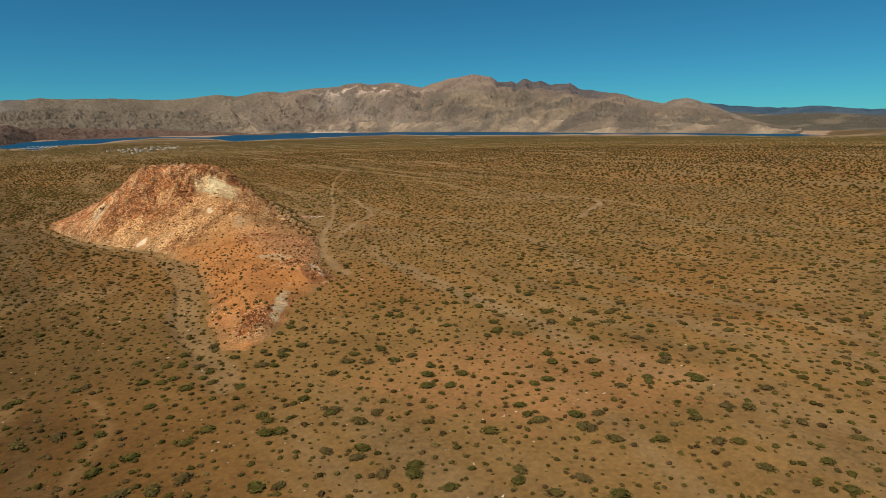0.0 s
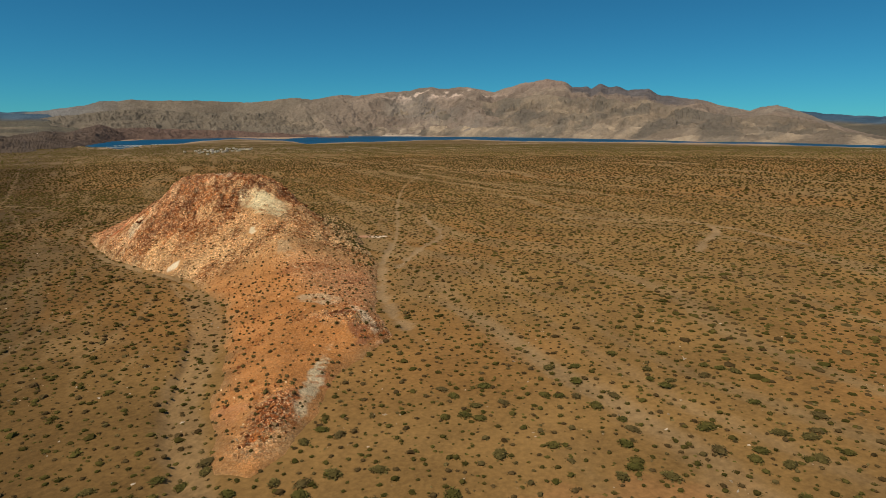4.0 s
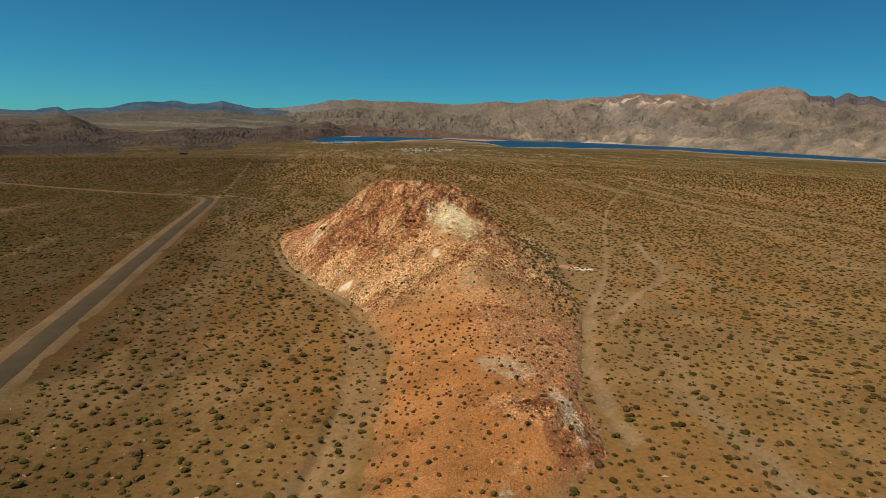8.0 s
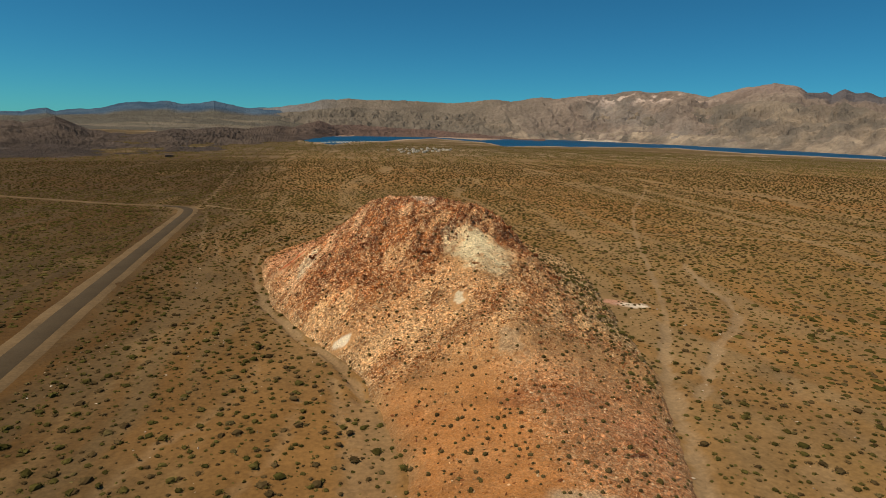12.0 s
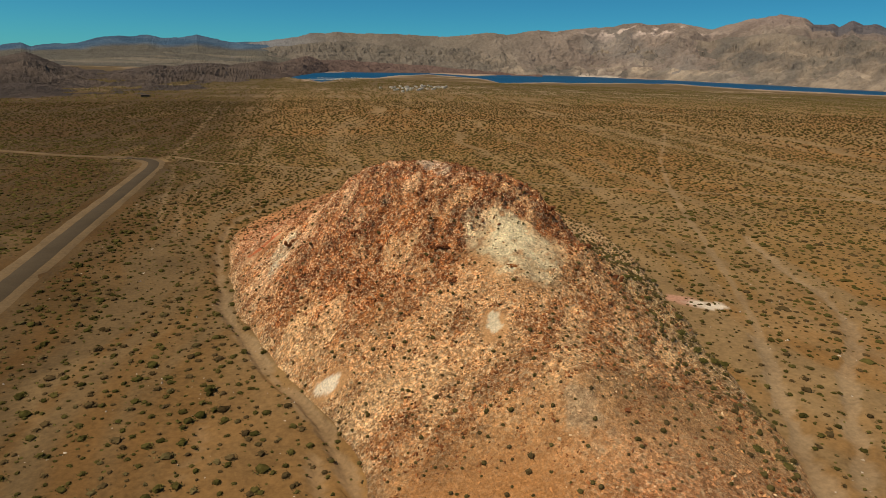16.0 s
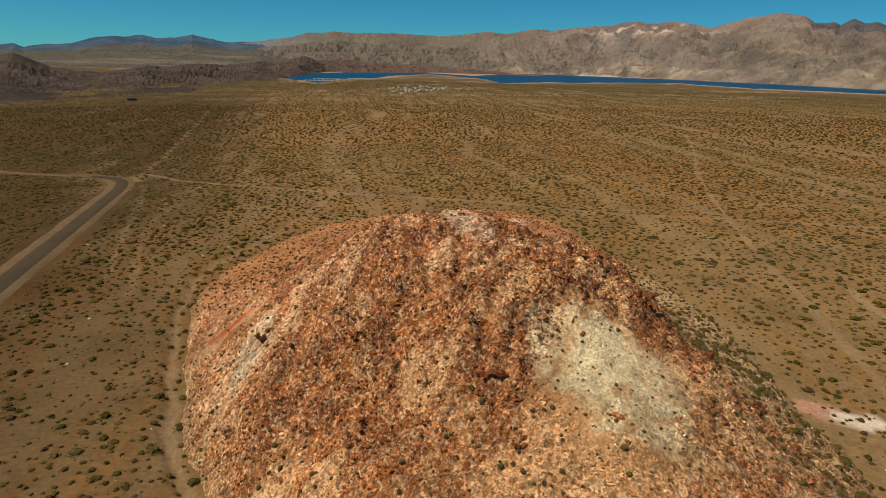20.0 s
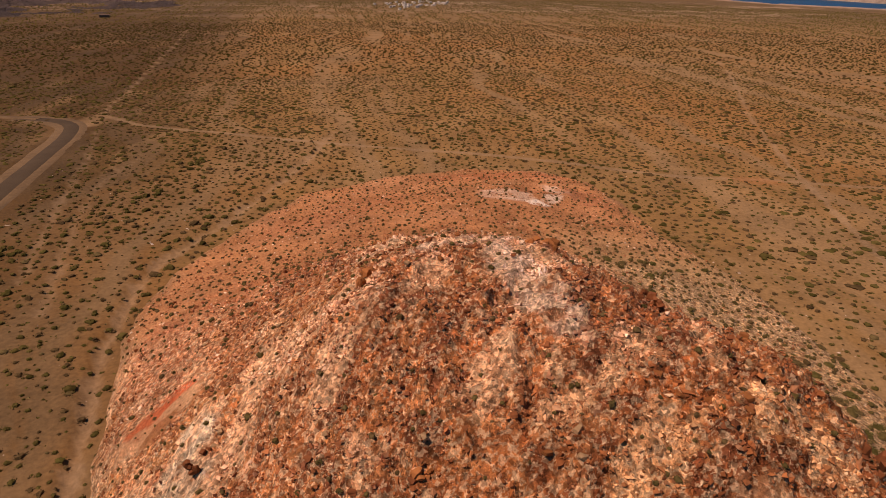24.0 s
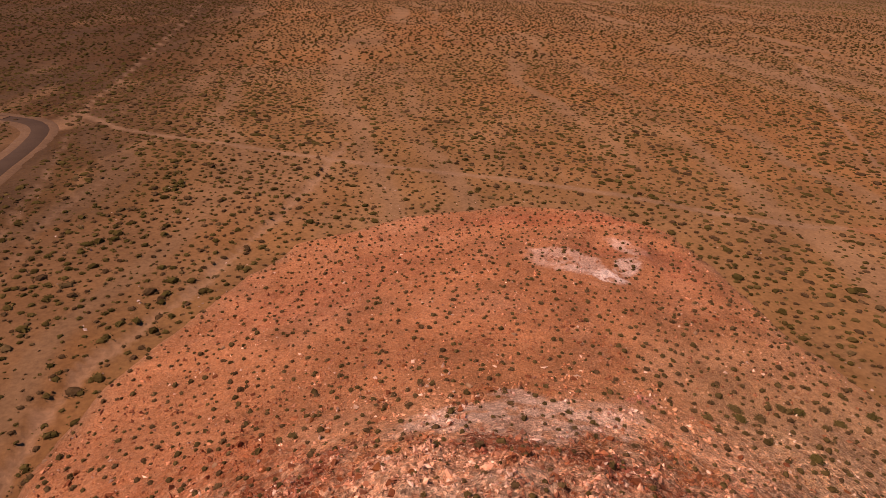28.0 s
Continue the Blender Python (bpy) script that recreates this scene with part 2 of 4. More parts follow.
# ---- plan: lines of the desert floor ----
OUTLINE = [(32, 106), (34, 120), (36.5, 130), (41, 145), (45.5, 162), (49, 180), (48, 197), (43, 221), (36, 239), (30, 258), (26, 282), (24, 306), (28, 328), (39, 346), (52, 365), (73, 374),
           (97, 377), (116, 371), (125, 356), (124, 338), (122.5, 320), (124, 300), (122, 278), (114, 252), (106, 226), (98, 201), (88, 179), (78, 159), (75, 148), (72, 138), (63, 131.5), (55, 125), (48, 115.5), (40, 106), (35, 102)]
ROAD = [(-8, -420), (-13, -60), (-16.2, 160), (-16.9, 220), (-17.6, 290), (-18.0, 340), (-18.3, 400), (-18.6, 430), (-20.5, 452), (-25, 462.5)]
ROAD_BEND = [(-19.2, 442), (-21.0, 453), (-25.5, 461.5), (-33, 467.5), (-44, 473)]
DIRT_ROAD = [(-36, 469.5), (-50, 476), (-67, 483.5), (-102, 505), (-131, 522), (-168, 547), (-260, 610), (-620, 860)]
TRACK_BACK = [(-16.7, 452), (-17, 528), (-18.7, 568), (-21.3, 682), (-26, 800), (-32, 941)]
TRACK_RIGHT = [(330, 575), (268, 480), (228, 425), (187, 356), (163, 312), (150, 286), (139, 265), (128, 244), (121, 232), (113, 219)]
TRACK_CROSS = [(-14, 470), (0, 453), (14, 443), (30, 434), (48, 422), (66, 411.5), (86, 401), (102, 393.5), (114, 386), (125.6, 379), (139.4, 367), (153, 358), (172, 351), (260, 306)]
WASH_RIGHT = [(118, 228), (113, 219), (104, 206), (96, 192), (88.5, 177), (83, 166), (78.5, 150), (76.5, 141)]
WASH_BRANCH = [(100, 191), (104, 195.5), (111, 202), (121, 213), (134, 223.5), (141, 232), (146.5, 243), (150, 255), (154, 265), (163, 285)]
WASH_DOWN = [(136, 225), (128, 210), (118, 188), (114, 172), (110, 155), (105, 130), (100, 116), (97, 102), (94, 84), (95, 62)]
WASH_FRONT = [(101, 168), (94, 148), (91, 134), (88.5, 120), (87, 111), (87, 98), (84.5, 85), (81.5, 68), (81, 50), (83.5, 34), (83, 10)]
WASH_LEFT = [(66, 430), (59.6, 411), (53.7, 393), (46, 375), (39, 358), (32, 345.5), (26, 335), (22.7, 324), (22.3, 308), (22.4, 296), (24, 278), (27.4, 259), (33, 240), (38.6, 227), (42, 219.5), (44.6, 210), (46.2, 201)]
WASH_LEFT_LOW = [(46.2, 201), (45.5, 186), (43.5, 172), (40.5, 158), (37, 146), (33, 136), (30.5, 124), (29, 108), (27, 90)]
BANK_LEFT = [(41.7, 211), (41.5, 181), (39.1, 164), (36.2, 150), (32.8, 140), (30.3, 127), (28.6, 117), (27, 104)]
RILL_A = [(3.7, 164), (7.7, 172.6), (12.9, 185), (16.7, 192), (20.8, 197), (27.3, 215.5), (29, 232)]
RILL_B = [(18.7, 161.9), (20.5, 164), (24.7, 172), (27.1, 180), (31.8, 187), (33.1, 192), (36, 204)]
RILL_C = [(2.6, 330), (-1.9, 368), (-5.3, 405), (-12, 448)]
RILL_D = [(10, 318), (4.3, 357), (2.7, 383), (8, 410)]
WASH_ARC = [(205, 238), (221, 222), (228.5, 213), (237, 203), (241, 191), (240, 183), (238, 167), (233, 152), (228, 139)]
ARC_SPUR = [(240, 183), (224, 170.5), (202, 161), (190, 154)]
# course, half width, depth of the bed, how pale the sand lies in it
WASHES = [(WASH_LEFT, 0.95, 0.6, 0.56), (WASH_LEFT_LOW, 3.0, 0.35, 0.4), (BANK_LEFT, 0.7, 0.5, 0.45), (WASH_RIGHT, 1.3, 0.4, 0.75), (WASH_BRANCH, 1.1, 0.35, 0.72), (WASH_DOWN, 1.3, 0.25, 0.24), (WASH_FRONT, 2.8, 0.25, 0.3),
          (RILL_A, 0.6, 0.35, 0.3), (RILL_B, 0.6, 0.35, 0.3), (RILL_C, 0.8, 0.3, 0.35), (RILL_D, 0.7, 0.3, 0.3), (WASH_ARC, 1.5, 0.3, 0.85), (ARC_SPUR, 1.7, 0.3, 0.8)]
VIEW, EYE_Z, LAKE_Z = (30.0, 80.0), 41.0, -10.0
SHORE_AZ = [18, 20, 24.8, 29.5, 34.3, 39.6, 45, 50.4, 55.9, 58.3, 61.3, 65.7, 68.2, 70.8, 72.9, 77.2, 81.9, 86.5, 89, 92]
SHORE_NEAR = [2150, 1960, 2100, 2210, 2210, 2330, 2310, 2330, 2700, 2630, 2420, 2260, 2110, 1940, 2470, 2880, 2066, 1647, 1800, 2300]
SHORE_FAR = [2150, 2250, 2360, 2630, 2470, 2830, 3170, 3410, 3700, 3700, 3850, 3900, 3900, 3400, 2830, 3290, 3400, 2600, 2300, 2300]


def polar(x, y):
    return np.degrees(np.arctan2(y - VIEW[1], x - VIEW[0])), np.hypot(x - VIEW[0], y - VIEW[1])


def lake_depth(x, y):
    """1 well inside the lake, 0 on land."""
    az, r = polar(x, y)
    near, far = np.interp(az, SHORE_AZ, SHORE_NEAR, 9e9, 9e9), np.interp(az, SHORE_AZ, SHORE_FAR, 0, 0)
    w = 130 * fbm(x / 240, y / 240, 4, 11)
    return ss(-25, 25, np.minimum(r - near + w, far - r + w))


def ground_z(x, y):
    cx, cy = x - 60, y - 180
    r = np.hypot(cx, cy) + 1e-6
    k = 700 * np.tanh(r / 700) / r
    z = 0.01764 * (60 + cx * k) - 0.01107 * (180 + cy * k)
    z = z + (LAKE_Z + 2.2 - z) * ss(600, 2000, r)
    z = z + (0.35 + 1.6 * ss(300, 1500, r)) * fbm(x / 90, y / 90, 4, 21) * ss(0, 300, r + 120) + 0.12 * fbm(x / 14, y / 14, 3, 5)
    near = r < 520
    wx, wy = wander(x, y)
    for pts, w, d, _ in WASHES:
        z = z - np.where(near, d * (1 - ss(w * 0.6, w * 1.25, line_dist(wx, wy, pts) + 0.4 * fbm(x / 5, y / 5, 2, 9))), 0)
    return z - 5.0 * lake_depth(x, y)


KNOLLS = [(55, 267, 7, 2.6), (80.5, 254, 8, 2.4), (68.5, 206, 8, 2.8), (97, 234, 6, -2.0), (53, 241, 6, -1.8), (64, 146, 6, 1.4), (106, 354, 8, 1.2), (49, 328, 7, 1.2), (101, 292, 8, 1.0), (108, 331, 6, -1.2), (44, 119, 6, 1.2)]


def hill_parts(x, y):
    """Height of the hill above the desert floor, without its crags, and the distance in from its foot."""
    wob = 1.3 * fbm(x / 9, y / 9, 3, 31)
    d = line_dist(x, y, OUTLINE + OUTLINE[:1]) * np.where(inside(x, y, OUTLINE), 1, -1) + wob
    cap = -1.8 + 39.8 * np.exp(-np.hypot((x - 59.7) / 25.7, (y - 262) / 29.9) ** 1.38)
    for pts, up, wide in (([(80, 196), (72, 224)], 5.3, 12.8), ([(54, 138), (64, 146), (74, 178)], 5.35, 34.9), ([(70, 285), (86, 325)], 7.2, 40.0), ([(84, 246), (92, 235)], 11.8, 14.6)):
        cap = cap + up * np.exp(-(line_dist(x, y, pts) / wide) ** 2)
    cap = np.maximum(cap, 0.8)
    dd = np.maximum(d, 0)
    steep = 0.62 - 0.17 * ss(150, 128, y) + 0.7 * ss(190, 232, y) * ss(345, 300, y)
    h = cap * (1 - np.exp(-steep * dd / cap))
    for cx, cy, w, up in KNOLLS:
        h = h + up * np.exp(-((x - cx) ** 2 + (y - cy) ** 2) / w ** 2) * ss(0, 5, dd)
    bowl = np.hypot(x - 106, y - 350.5)
    h = h - 1.9 * np.exp(-(bowl / 5.0) ** 2) + 0.7 * np.exp(-((bowl - 8.2) / 2.2) ** 2) * ss(366, 348, y)
    h = -1.3 * np.log(np.exp(-h / 1.3) + math.exp(-25.35 / 1.3))
    return np.where(d > 0, h, d * 0.25), d


def cells(x, y, seed):
    """Broken blocks: the distance to the nearest crack and a value of its own to each block, both 0..1."""
    ix, iy = np.floor(x), np.floor(y)
    f1, f2, own = np.full(np.shape(x), 9.0), np.full(np.shape(x), 9.0), np.zeros(np.shape(x))
    for i in (-1, 0, 1):
        for j in (-1, 0, 1):
            cx, cy = ix + i, iy + j
            d = np.hypot(cx + 0.1 + 0.8 * lattice(cx, cy, seed) - x, cy + 0.1 + 0.8 * lattice(cx, cy, seed + 1) - y)
            near = d < f1
            f2 = np.where(near, f1, np.minimum(f2, d))
            own = np.where(near, lattice(cx, cy, seed + 2), own)
            f1 = np.where(near, d, f1)
    return np.clip(f2 - f1, 0, 1), own


def rust_clump(x, y):
    """High where the rock is rust-brown, low where it is cream."""
    u, v = 0.62 * x + 0.78 * y, -0.78 * x + 0.62 * y
    return (0.43 + 0.28 * ss(235, 244, y) * ss(258, 250, y) * ss(94, 84, x) + 0.05 * ss(252, 258, y) * ss(300, 282, y) + 0.13 * ss(66, 54, x) * ss(243, 252, y) * ss(300, 285, y) - 0.12 * ss(50, 40, x + 0.35 * (y - 250)) * ss(205, 220, y) * ss(252, 242, y) + 0.24 * np.exp(-(line_dist(x, y, [(80, 256), (86, 246), (92, 236), (99, 232)]) / 4.5) ** 2)
            + 0.16 * np.exp(-(line_dist(x, y, [(56, 238), (66, 239), (72, 241)]) / 3) ** 2) + 0.62 * fbm(u / 5.5, v / 3.0, 4, 191) + 0.34 * fbm(x / 12, y / 9, 2, 193))


def bedrock(x, y):
    """1 where rust bedrock breaks through, 0 on cream rubble and soil."""
    return ss(0.49, 0.57, rust_clump(x, y) + 0.16 * fbm(x / 1.1, y / 0.9, 3, 195))


def rockiness(x, y):
    """Where bare crags break the soil."""
    r = np.exp(-(np.hypot((x - 64) / 30, (y - 254) / 26)) ** 4)
    r = np.maximum(r, np.exp(-(line_dist(x, y, [(84, 250), (92, 234), (99, 232)]) / 7) ** 2))
    r = np.maximum(r, 0.9 * np.exp(-(line_dist(x, y, [(62, 147), (66, 145), (72, 138)]) / 4.5) ** 2))
    r = np.maximum(r, 0.9 * np.exp(-(line_dist(x, y, [(37, 108), (43, 116)]) / 3.2) ** 2))
    r = np.maximum(r, 0.85 * np.exp(-(line_dist(x, y, [(48, 291), (62, 289), (78, 284)]) / 6) ** 2))
    cream = blob(x, y, 74, 234, 8, 9)
    return np.clip(r + 0.35 * fbm(x / 8, y / 8, 3, 41), 0, 1) * (1 - 0.9 * cream)


def hill_z(x, y, crags=True):
    h, d = hill_parts(x, y)
    if crags:
        k = rockiness(x, y) * ss(0, 6, d)
        u, v = 0.62 * x + 0.78 * y, -0.78 * x + 0.62 * y
        wx, wy = x + 0.5 * vnoise(x / 1.1, y / 1.1, 305), y + 0.5 * vnoise(x / 1.1, y / 1.1, 306)
        (e1, v1), (e2, v2) = cells((0.62 * wx + 0.78 * wy) / 2.8, (-0.78 * wx + 0.62 * wy) / 1.7, 301), cells(wx / 1.15, wy / 0.9, 311)
        rise = 0.8 * v1 * ss(0.02, 0.25, e1) + 0.36 * v2 * ss(0.02, 0.3, e2) - 0.45
        middle = ss(0, 4, d) * ss(196, 212, y) * ss(335, 290, y)
        h = h + k * (1.15 * ridged(u / 7, v / 3.5, 4, 51) + 0.3 * ridged(x / 2.4, y / 1.8, 3, 57) + 0.2 * fbm(x / 0.9, y / 0.9, 2, 59) - 0.3)
        h = h + np.maximum(k, 0.25 * middle) * bedrock(x, y) * rise + ss(0, 4, d) * 0.3 * fbm(x / 6, y / 6, 4, 61) + 0.16 * middle * ridged(x / 1.6, y / 1.6, 2, 65)
        # broken cliff on the far shoulder
        h = h - 2.2 * ss(-1.2, 1.2, (x - 88) * 0.8 + (y - 240) * -0.2 + 1.5 * fbm(x / 3, y / 3, 2, 71)) * np.exp(-(line_dist(x, y, [(88, 246), (97, 232)]) / 6) ** 2)
    return h + ground_z(x, y)


def wander(x, y):
    return x + 1.1 * fbm(x / 9, y / 9, 3, 17), y + 1.1 * fbm(x / 9, y / 9, 3, 18)


def wash_amount(x, y):
    w = np.zeros(np.shape(x))
    x, y = wander(x, y)
    e = 1.3 * fbm(x / 4, y / 4, 3, 13)
    for pts, half, _, pale in WASHES:
        w = np.maximum(w, pale * (1 - ss(half * 0.65, half * 1.3, line_dist(x, y, pts) + e * min(1, half))))
    return w


def track_amount(x, y):
    w = np.zeros(np.shape(x))
    e = 0.5 * fbm(x / 5, y / 5, 2, 14)
    for pts, half in ((TRACK_BACK, 0.7), (TRACK_RIGHT, 0.85), (TRACK_CROSS, 1.2)):
        w = np.maximum(w, 1 - ss(half * 0.6, half * 1.3, line_dist(x, y, pts) + e))
    return w


def streaks(x, y):
    """Braided drainage on the fan, -1..1."""
    a = radians(84)
    wx, wy = x + 16 * fbm(x / 80, y / 80, 3, 81), y + 16 * fbm(x / 80, y / 80, 3, 82)
    u, v = wx * math.cos(a) + wy * math.sin(a), -wx * math.sin(a) + wy * math.cos(a)
    return 0.65 * ridged(u / 130, v / 8.0, 2, 83) + 0.35 * ridged(u / 260, v / 24, 2, 84)


def rills(x, y):
    """Thin pale threads of sand between the shrubs."""
    wx, wy = x + 7 * fbm(x / 22, y / 22, 3, 86), y + 7 * fbm(x / 22, y / 22, 3, 87)
    return ss(0.80, 0.93, 1 - np.abs(vnoise(wy / 70 + wx / 600, wx / 9 - wy / 60, 88))) * ss(-0.2, 0.3, fbm(x / 60, y / 60, 2, 89))


# ---- desert floor ----
SAND, ORANGE, GREY, PALE = np.array((0.290, 0.176, 0.067)), np.array((0.325, 0.164, 0.054)), np.array((0.285, 0.19, 0.092)), np.array((0.33, 0.235, 0.135))


def ground_tone(x, y):
    c = mix(SAND, ORANGE, ss(-0.1, 0.5, fbm(x / 70, y / 70, 4, 91)) * 0.55)
    c = mix(c, GREY, ss(0.0, 0.7, fbm(x / 45, y / 45, 4, 92)) * 0.7)
    c = mix(c, GREY * 1.05, ss(0.25, -0.3, streaks(x, y)) * 0.95)
    # darkened towards the left: lens vignetting put into the soil colour
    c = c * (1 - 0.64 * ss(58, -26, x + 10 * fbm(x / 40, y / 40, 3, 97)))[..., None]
    c = mix(c, (0.40, 0.205, 0.092), blob(x, y, 66, 60, 26, 17, -40, 0.5, 8) * 0.55)
    c = mix(c, GREY * 1.25, rills(x, y) * 0.35)
    c = mix(c, (0.37, 0.268, 0.162), wash_amount(x, y) * 0.9)
    c = mix(c, PALE * 1.05, track_amount(x, y) * 0.65)
    c = mix(c, (0.52, 0.29, 0.20), blob(x, y, 115.5, 245, 4.2, 2.6, -55))
    c = mix(c, (0.80, 0.70, 0.58), blob(x, y, 118.6, 242, 4.4, 2.2, -30))
    c = mix(c, (0.27, 0.18, 0.09), blob(x, y, -17, 464, 4.5, 14, -8, 0.3, 5) * 0.85)
    c = mix(c, (0.40, 0.19, 0.07), blob(x, y, 170, 351, 7, 3.5, -30, 0.5, 4) * 0.6)
    c = c * np.array((0.79, 0.745, 0.68))
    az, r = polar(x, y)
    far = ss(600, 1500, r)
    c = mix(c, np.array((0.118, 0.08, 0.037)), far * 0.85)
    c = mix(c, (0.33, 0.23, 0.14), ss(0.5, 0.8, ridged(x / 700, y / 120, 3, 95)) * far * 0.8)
    lake = np.interp(az, SHORE_AZ, SHORE_NEAR, 9e9, 9e9)
    return mix(c, (0.42, 0.29, 0.20), ss(-230, -60, r - lake) * 0.8)


rad = [0.0]
while rad[-1] < 4780:
    rad.append(rad[-1] + (1.3 if rad[-1] < 240 else min(45.0, 1.3 + (rad[-1] - 240) * 0.032)))
rad = np.array(rad)
ang = np.radians(np.r_[np.arange(-5, 125, 0.33), np.arange(125, 355, 0.8)])
RR, AA = np.meshgrid(rad + 0.3, ang, indexing="ij")
GX, GY = 60 + RR * np.cos(AA), 180 + RR * np.sin(AA)
GZ = ground_z(GX, GY)
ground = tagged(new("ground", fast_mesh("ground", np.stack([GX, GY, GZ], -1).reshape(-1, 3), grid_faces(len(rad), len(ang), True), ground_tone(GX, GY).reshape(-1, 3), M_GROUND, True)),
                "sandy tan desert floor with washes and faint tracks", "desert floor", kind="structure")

# ---- lake ----
la, lr = np.radians(np.linspace(15, 95, 120)), np.linspace(1500, 4100, 60)
LR, LA = np.meshgrid(lr, la, indexing="ij")
lake = tagged(new("water", fast_mesh("water", np.stack([VIEW[0] + LR * np.cos(LA), VIEW[1] + LR * np.sin(LA), np.full(LR.shape, LAKE_Z)], -1).reshape(-1, 3), grid_faces(60, 120), None, M_WATER, True)),
              "deep blue desert lake below bare mountains", "lake", kind="structure")

# ---- mountains ----
MAIN = [(98.5, -1.2), (96.5, 0.2), (94.5, 0.95), (91.2, 1.35), (89.2, 1.69), (87.4, 2.1), (85, 2.3), (82.8, 2.25), (80.2, 2.33), (75.6, 2.23), (73.4, 2.47), (72, 2.67), (70.4, 2.58), (67.5, 2.97), (66.3, 2.87), (64, 3.2), (61.3, 3.36), (60.4, 3.66),
        (59.2, 3.72), (57.7, 3.6), (56.1, 3.76), (53.4, 3.31), (50.9, 4.03), (48.7, 4.42), (47, 4.14), (46.3, 3.72), (45, 3.74), (44.6, 3.53), (43.8, 3.95), (43.1, 3.6), (42.4, 3.68), (41.4, 3.37), (39.7, 3.42), (38.9, 2.95),
        (35.7, 2.48), (33.3, 1.89), (31.4, 1.47), (30.7, 1.75), (29.4, 1.94), (28.3, 1.53), (26.9, 1.04), (24.5, 0.03), (22.2, -0.5), (20.5, -1.3)]
BLUE_RIGHT = [(32, 1.5), (27.2, 1.32), (24.8, 1.03), (22.4, 0.89), (19.3, 1.03), (17.8, 0.82), (16.1, 0.62), (8, 0.4), (-5, -0.5)]
BLUE_LEFT = [(135, -0.4), (122, 0.4), (112.7, 0.13), (110.6, 0.19), (109, 0.48), (108.4, 0.3), (105.2, 0.68), (104.4, 0.95), (103.1, 1.19), (101.8, 1.31), (100.4, 1.43), (99.6, 1.28), (97.8, 1.37), (96.7, 1.62), (95.5, 1.39), (94.1, 1.17), (91.2, 1.3), (87, 0.4)]
DARK = [(132, -2.5), (122, -0.9), (115, -0.4), (112.8, -0.62), (111, -0.52), (110.3, -0.65), (108.2, -0.1), (107.3, -0.45), (106.1, -0.99), (104.5, -1.25), (103.2, -1.4), (101, -1.09), (99.9, -0.82), (98.8, -0.92), (96, -0.53), (94.1, -0.71),
        (91.7, -0.27), (90.2, -0.41), (87.7, 0.25), (86.6, -0.07), (84, 0.0), (81.4, -0.18), (77.2, -0.25), (74.6, -0.44), (70.9, -0.6), (67, -0.9)]


def mountain_range(name, label, profile, front, crest, az_step, rows, relief, grain, tone, low=-14.0, seed=100, bend=1.0, calm=None):
    """A range seen from the plain: it climbs from its front line to a crest line of the given skyline."""
    prof = sorted(profile)
    a0, a1 = prof[0][0], prof[-1][0]
    az = np.arange(a0, a1, az_step)
    crag = 0.05 * vnoise(az * 1.3, az * 0, seed) + 0.025 * vnoise(az * 3.7, az * 0, seed + 1)
    el = np.interp(az, [p[0] for p in prof], [p[1] for p in prof]) 
    rf, rc = np.interp(az, *front), np.interp(az, *crest)
    top, crag = EYE_Z + rc * np.tan(np.radians(el)), rc * np.radians(crag)
    u = np.r_[np.linspace(0, 1, rows), np.linspace(1.03, 1.25, 5)]
    U, A = np.meshgrid(u, az, indexing="ij")
    R = rf + (rc - rf) * U
    X, Y = VIEW[0] + R * np.cos(np.radians(A)), VIEW[1] + R * np.sin(np.radians(A))
    body = np.where(U <= 1, np.clip(U, 0, 1) ** (bend if calm is None else bend + 0.6 * ss(*calm, A)), 1 - (U - 1) * 2.6)
    n1, n2 = ridged(X / grain, Y / grain, 5, seed + 3), fbm(X / grain * 3.3, Y / grain * 3.3, 4, seed + 9)
    if calm is not None:
        relief = relief * (1 - 0.75 * ss(*calm, A))
    amp = relief * (60 + 0.6 * (top - low)) * np.where(U <= 1, np.sin(np.pi * np.clip(U, 0, 1)) ** 0.7, 0)
    n3 = ridged(X / grain * 3.1, Y / grain * 3.1, 4, seed + 21)
    Z = low + (top - low) * body + amp * (0.6 * n1 + 0.15 * n2 + 0.42 * n3 + 0.16 * ridged(X / grain * 8.7, Y / grain * 8.7, 3, seed + 31) - 0.15) + crag * np.clip(U, 0, 1) ** 12
    C = tone(X, Y, U, A, n1, n2)
    return tagged(new(name, fast_mesh(name, np.stack([X, Y, Z], -1).reshape(-1, 3), grid_faces(len(u), len(az)), C.reshape(-1, 3), M_MOUNT)), label, "mountain range", kind="structure")


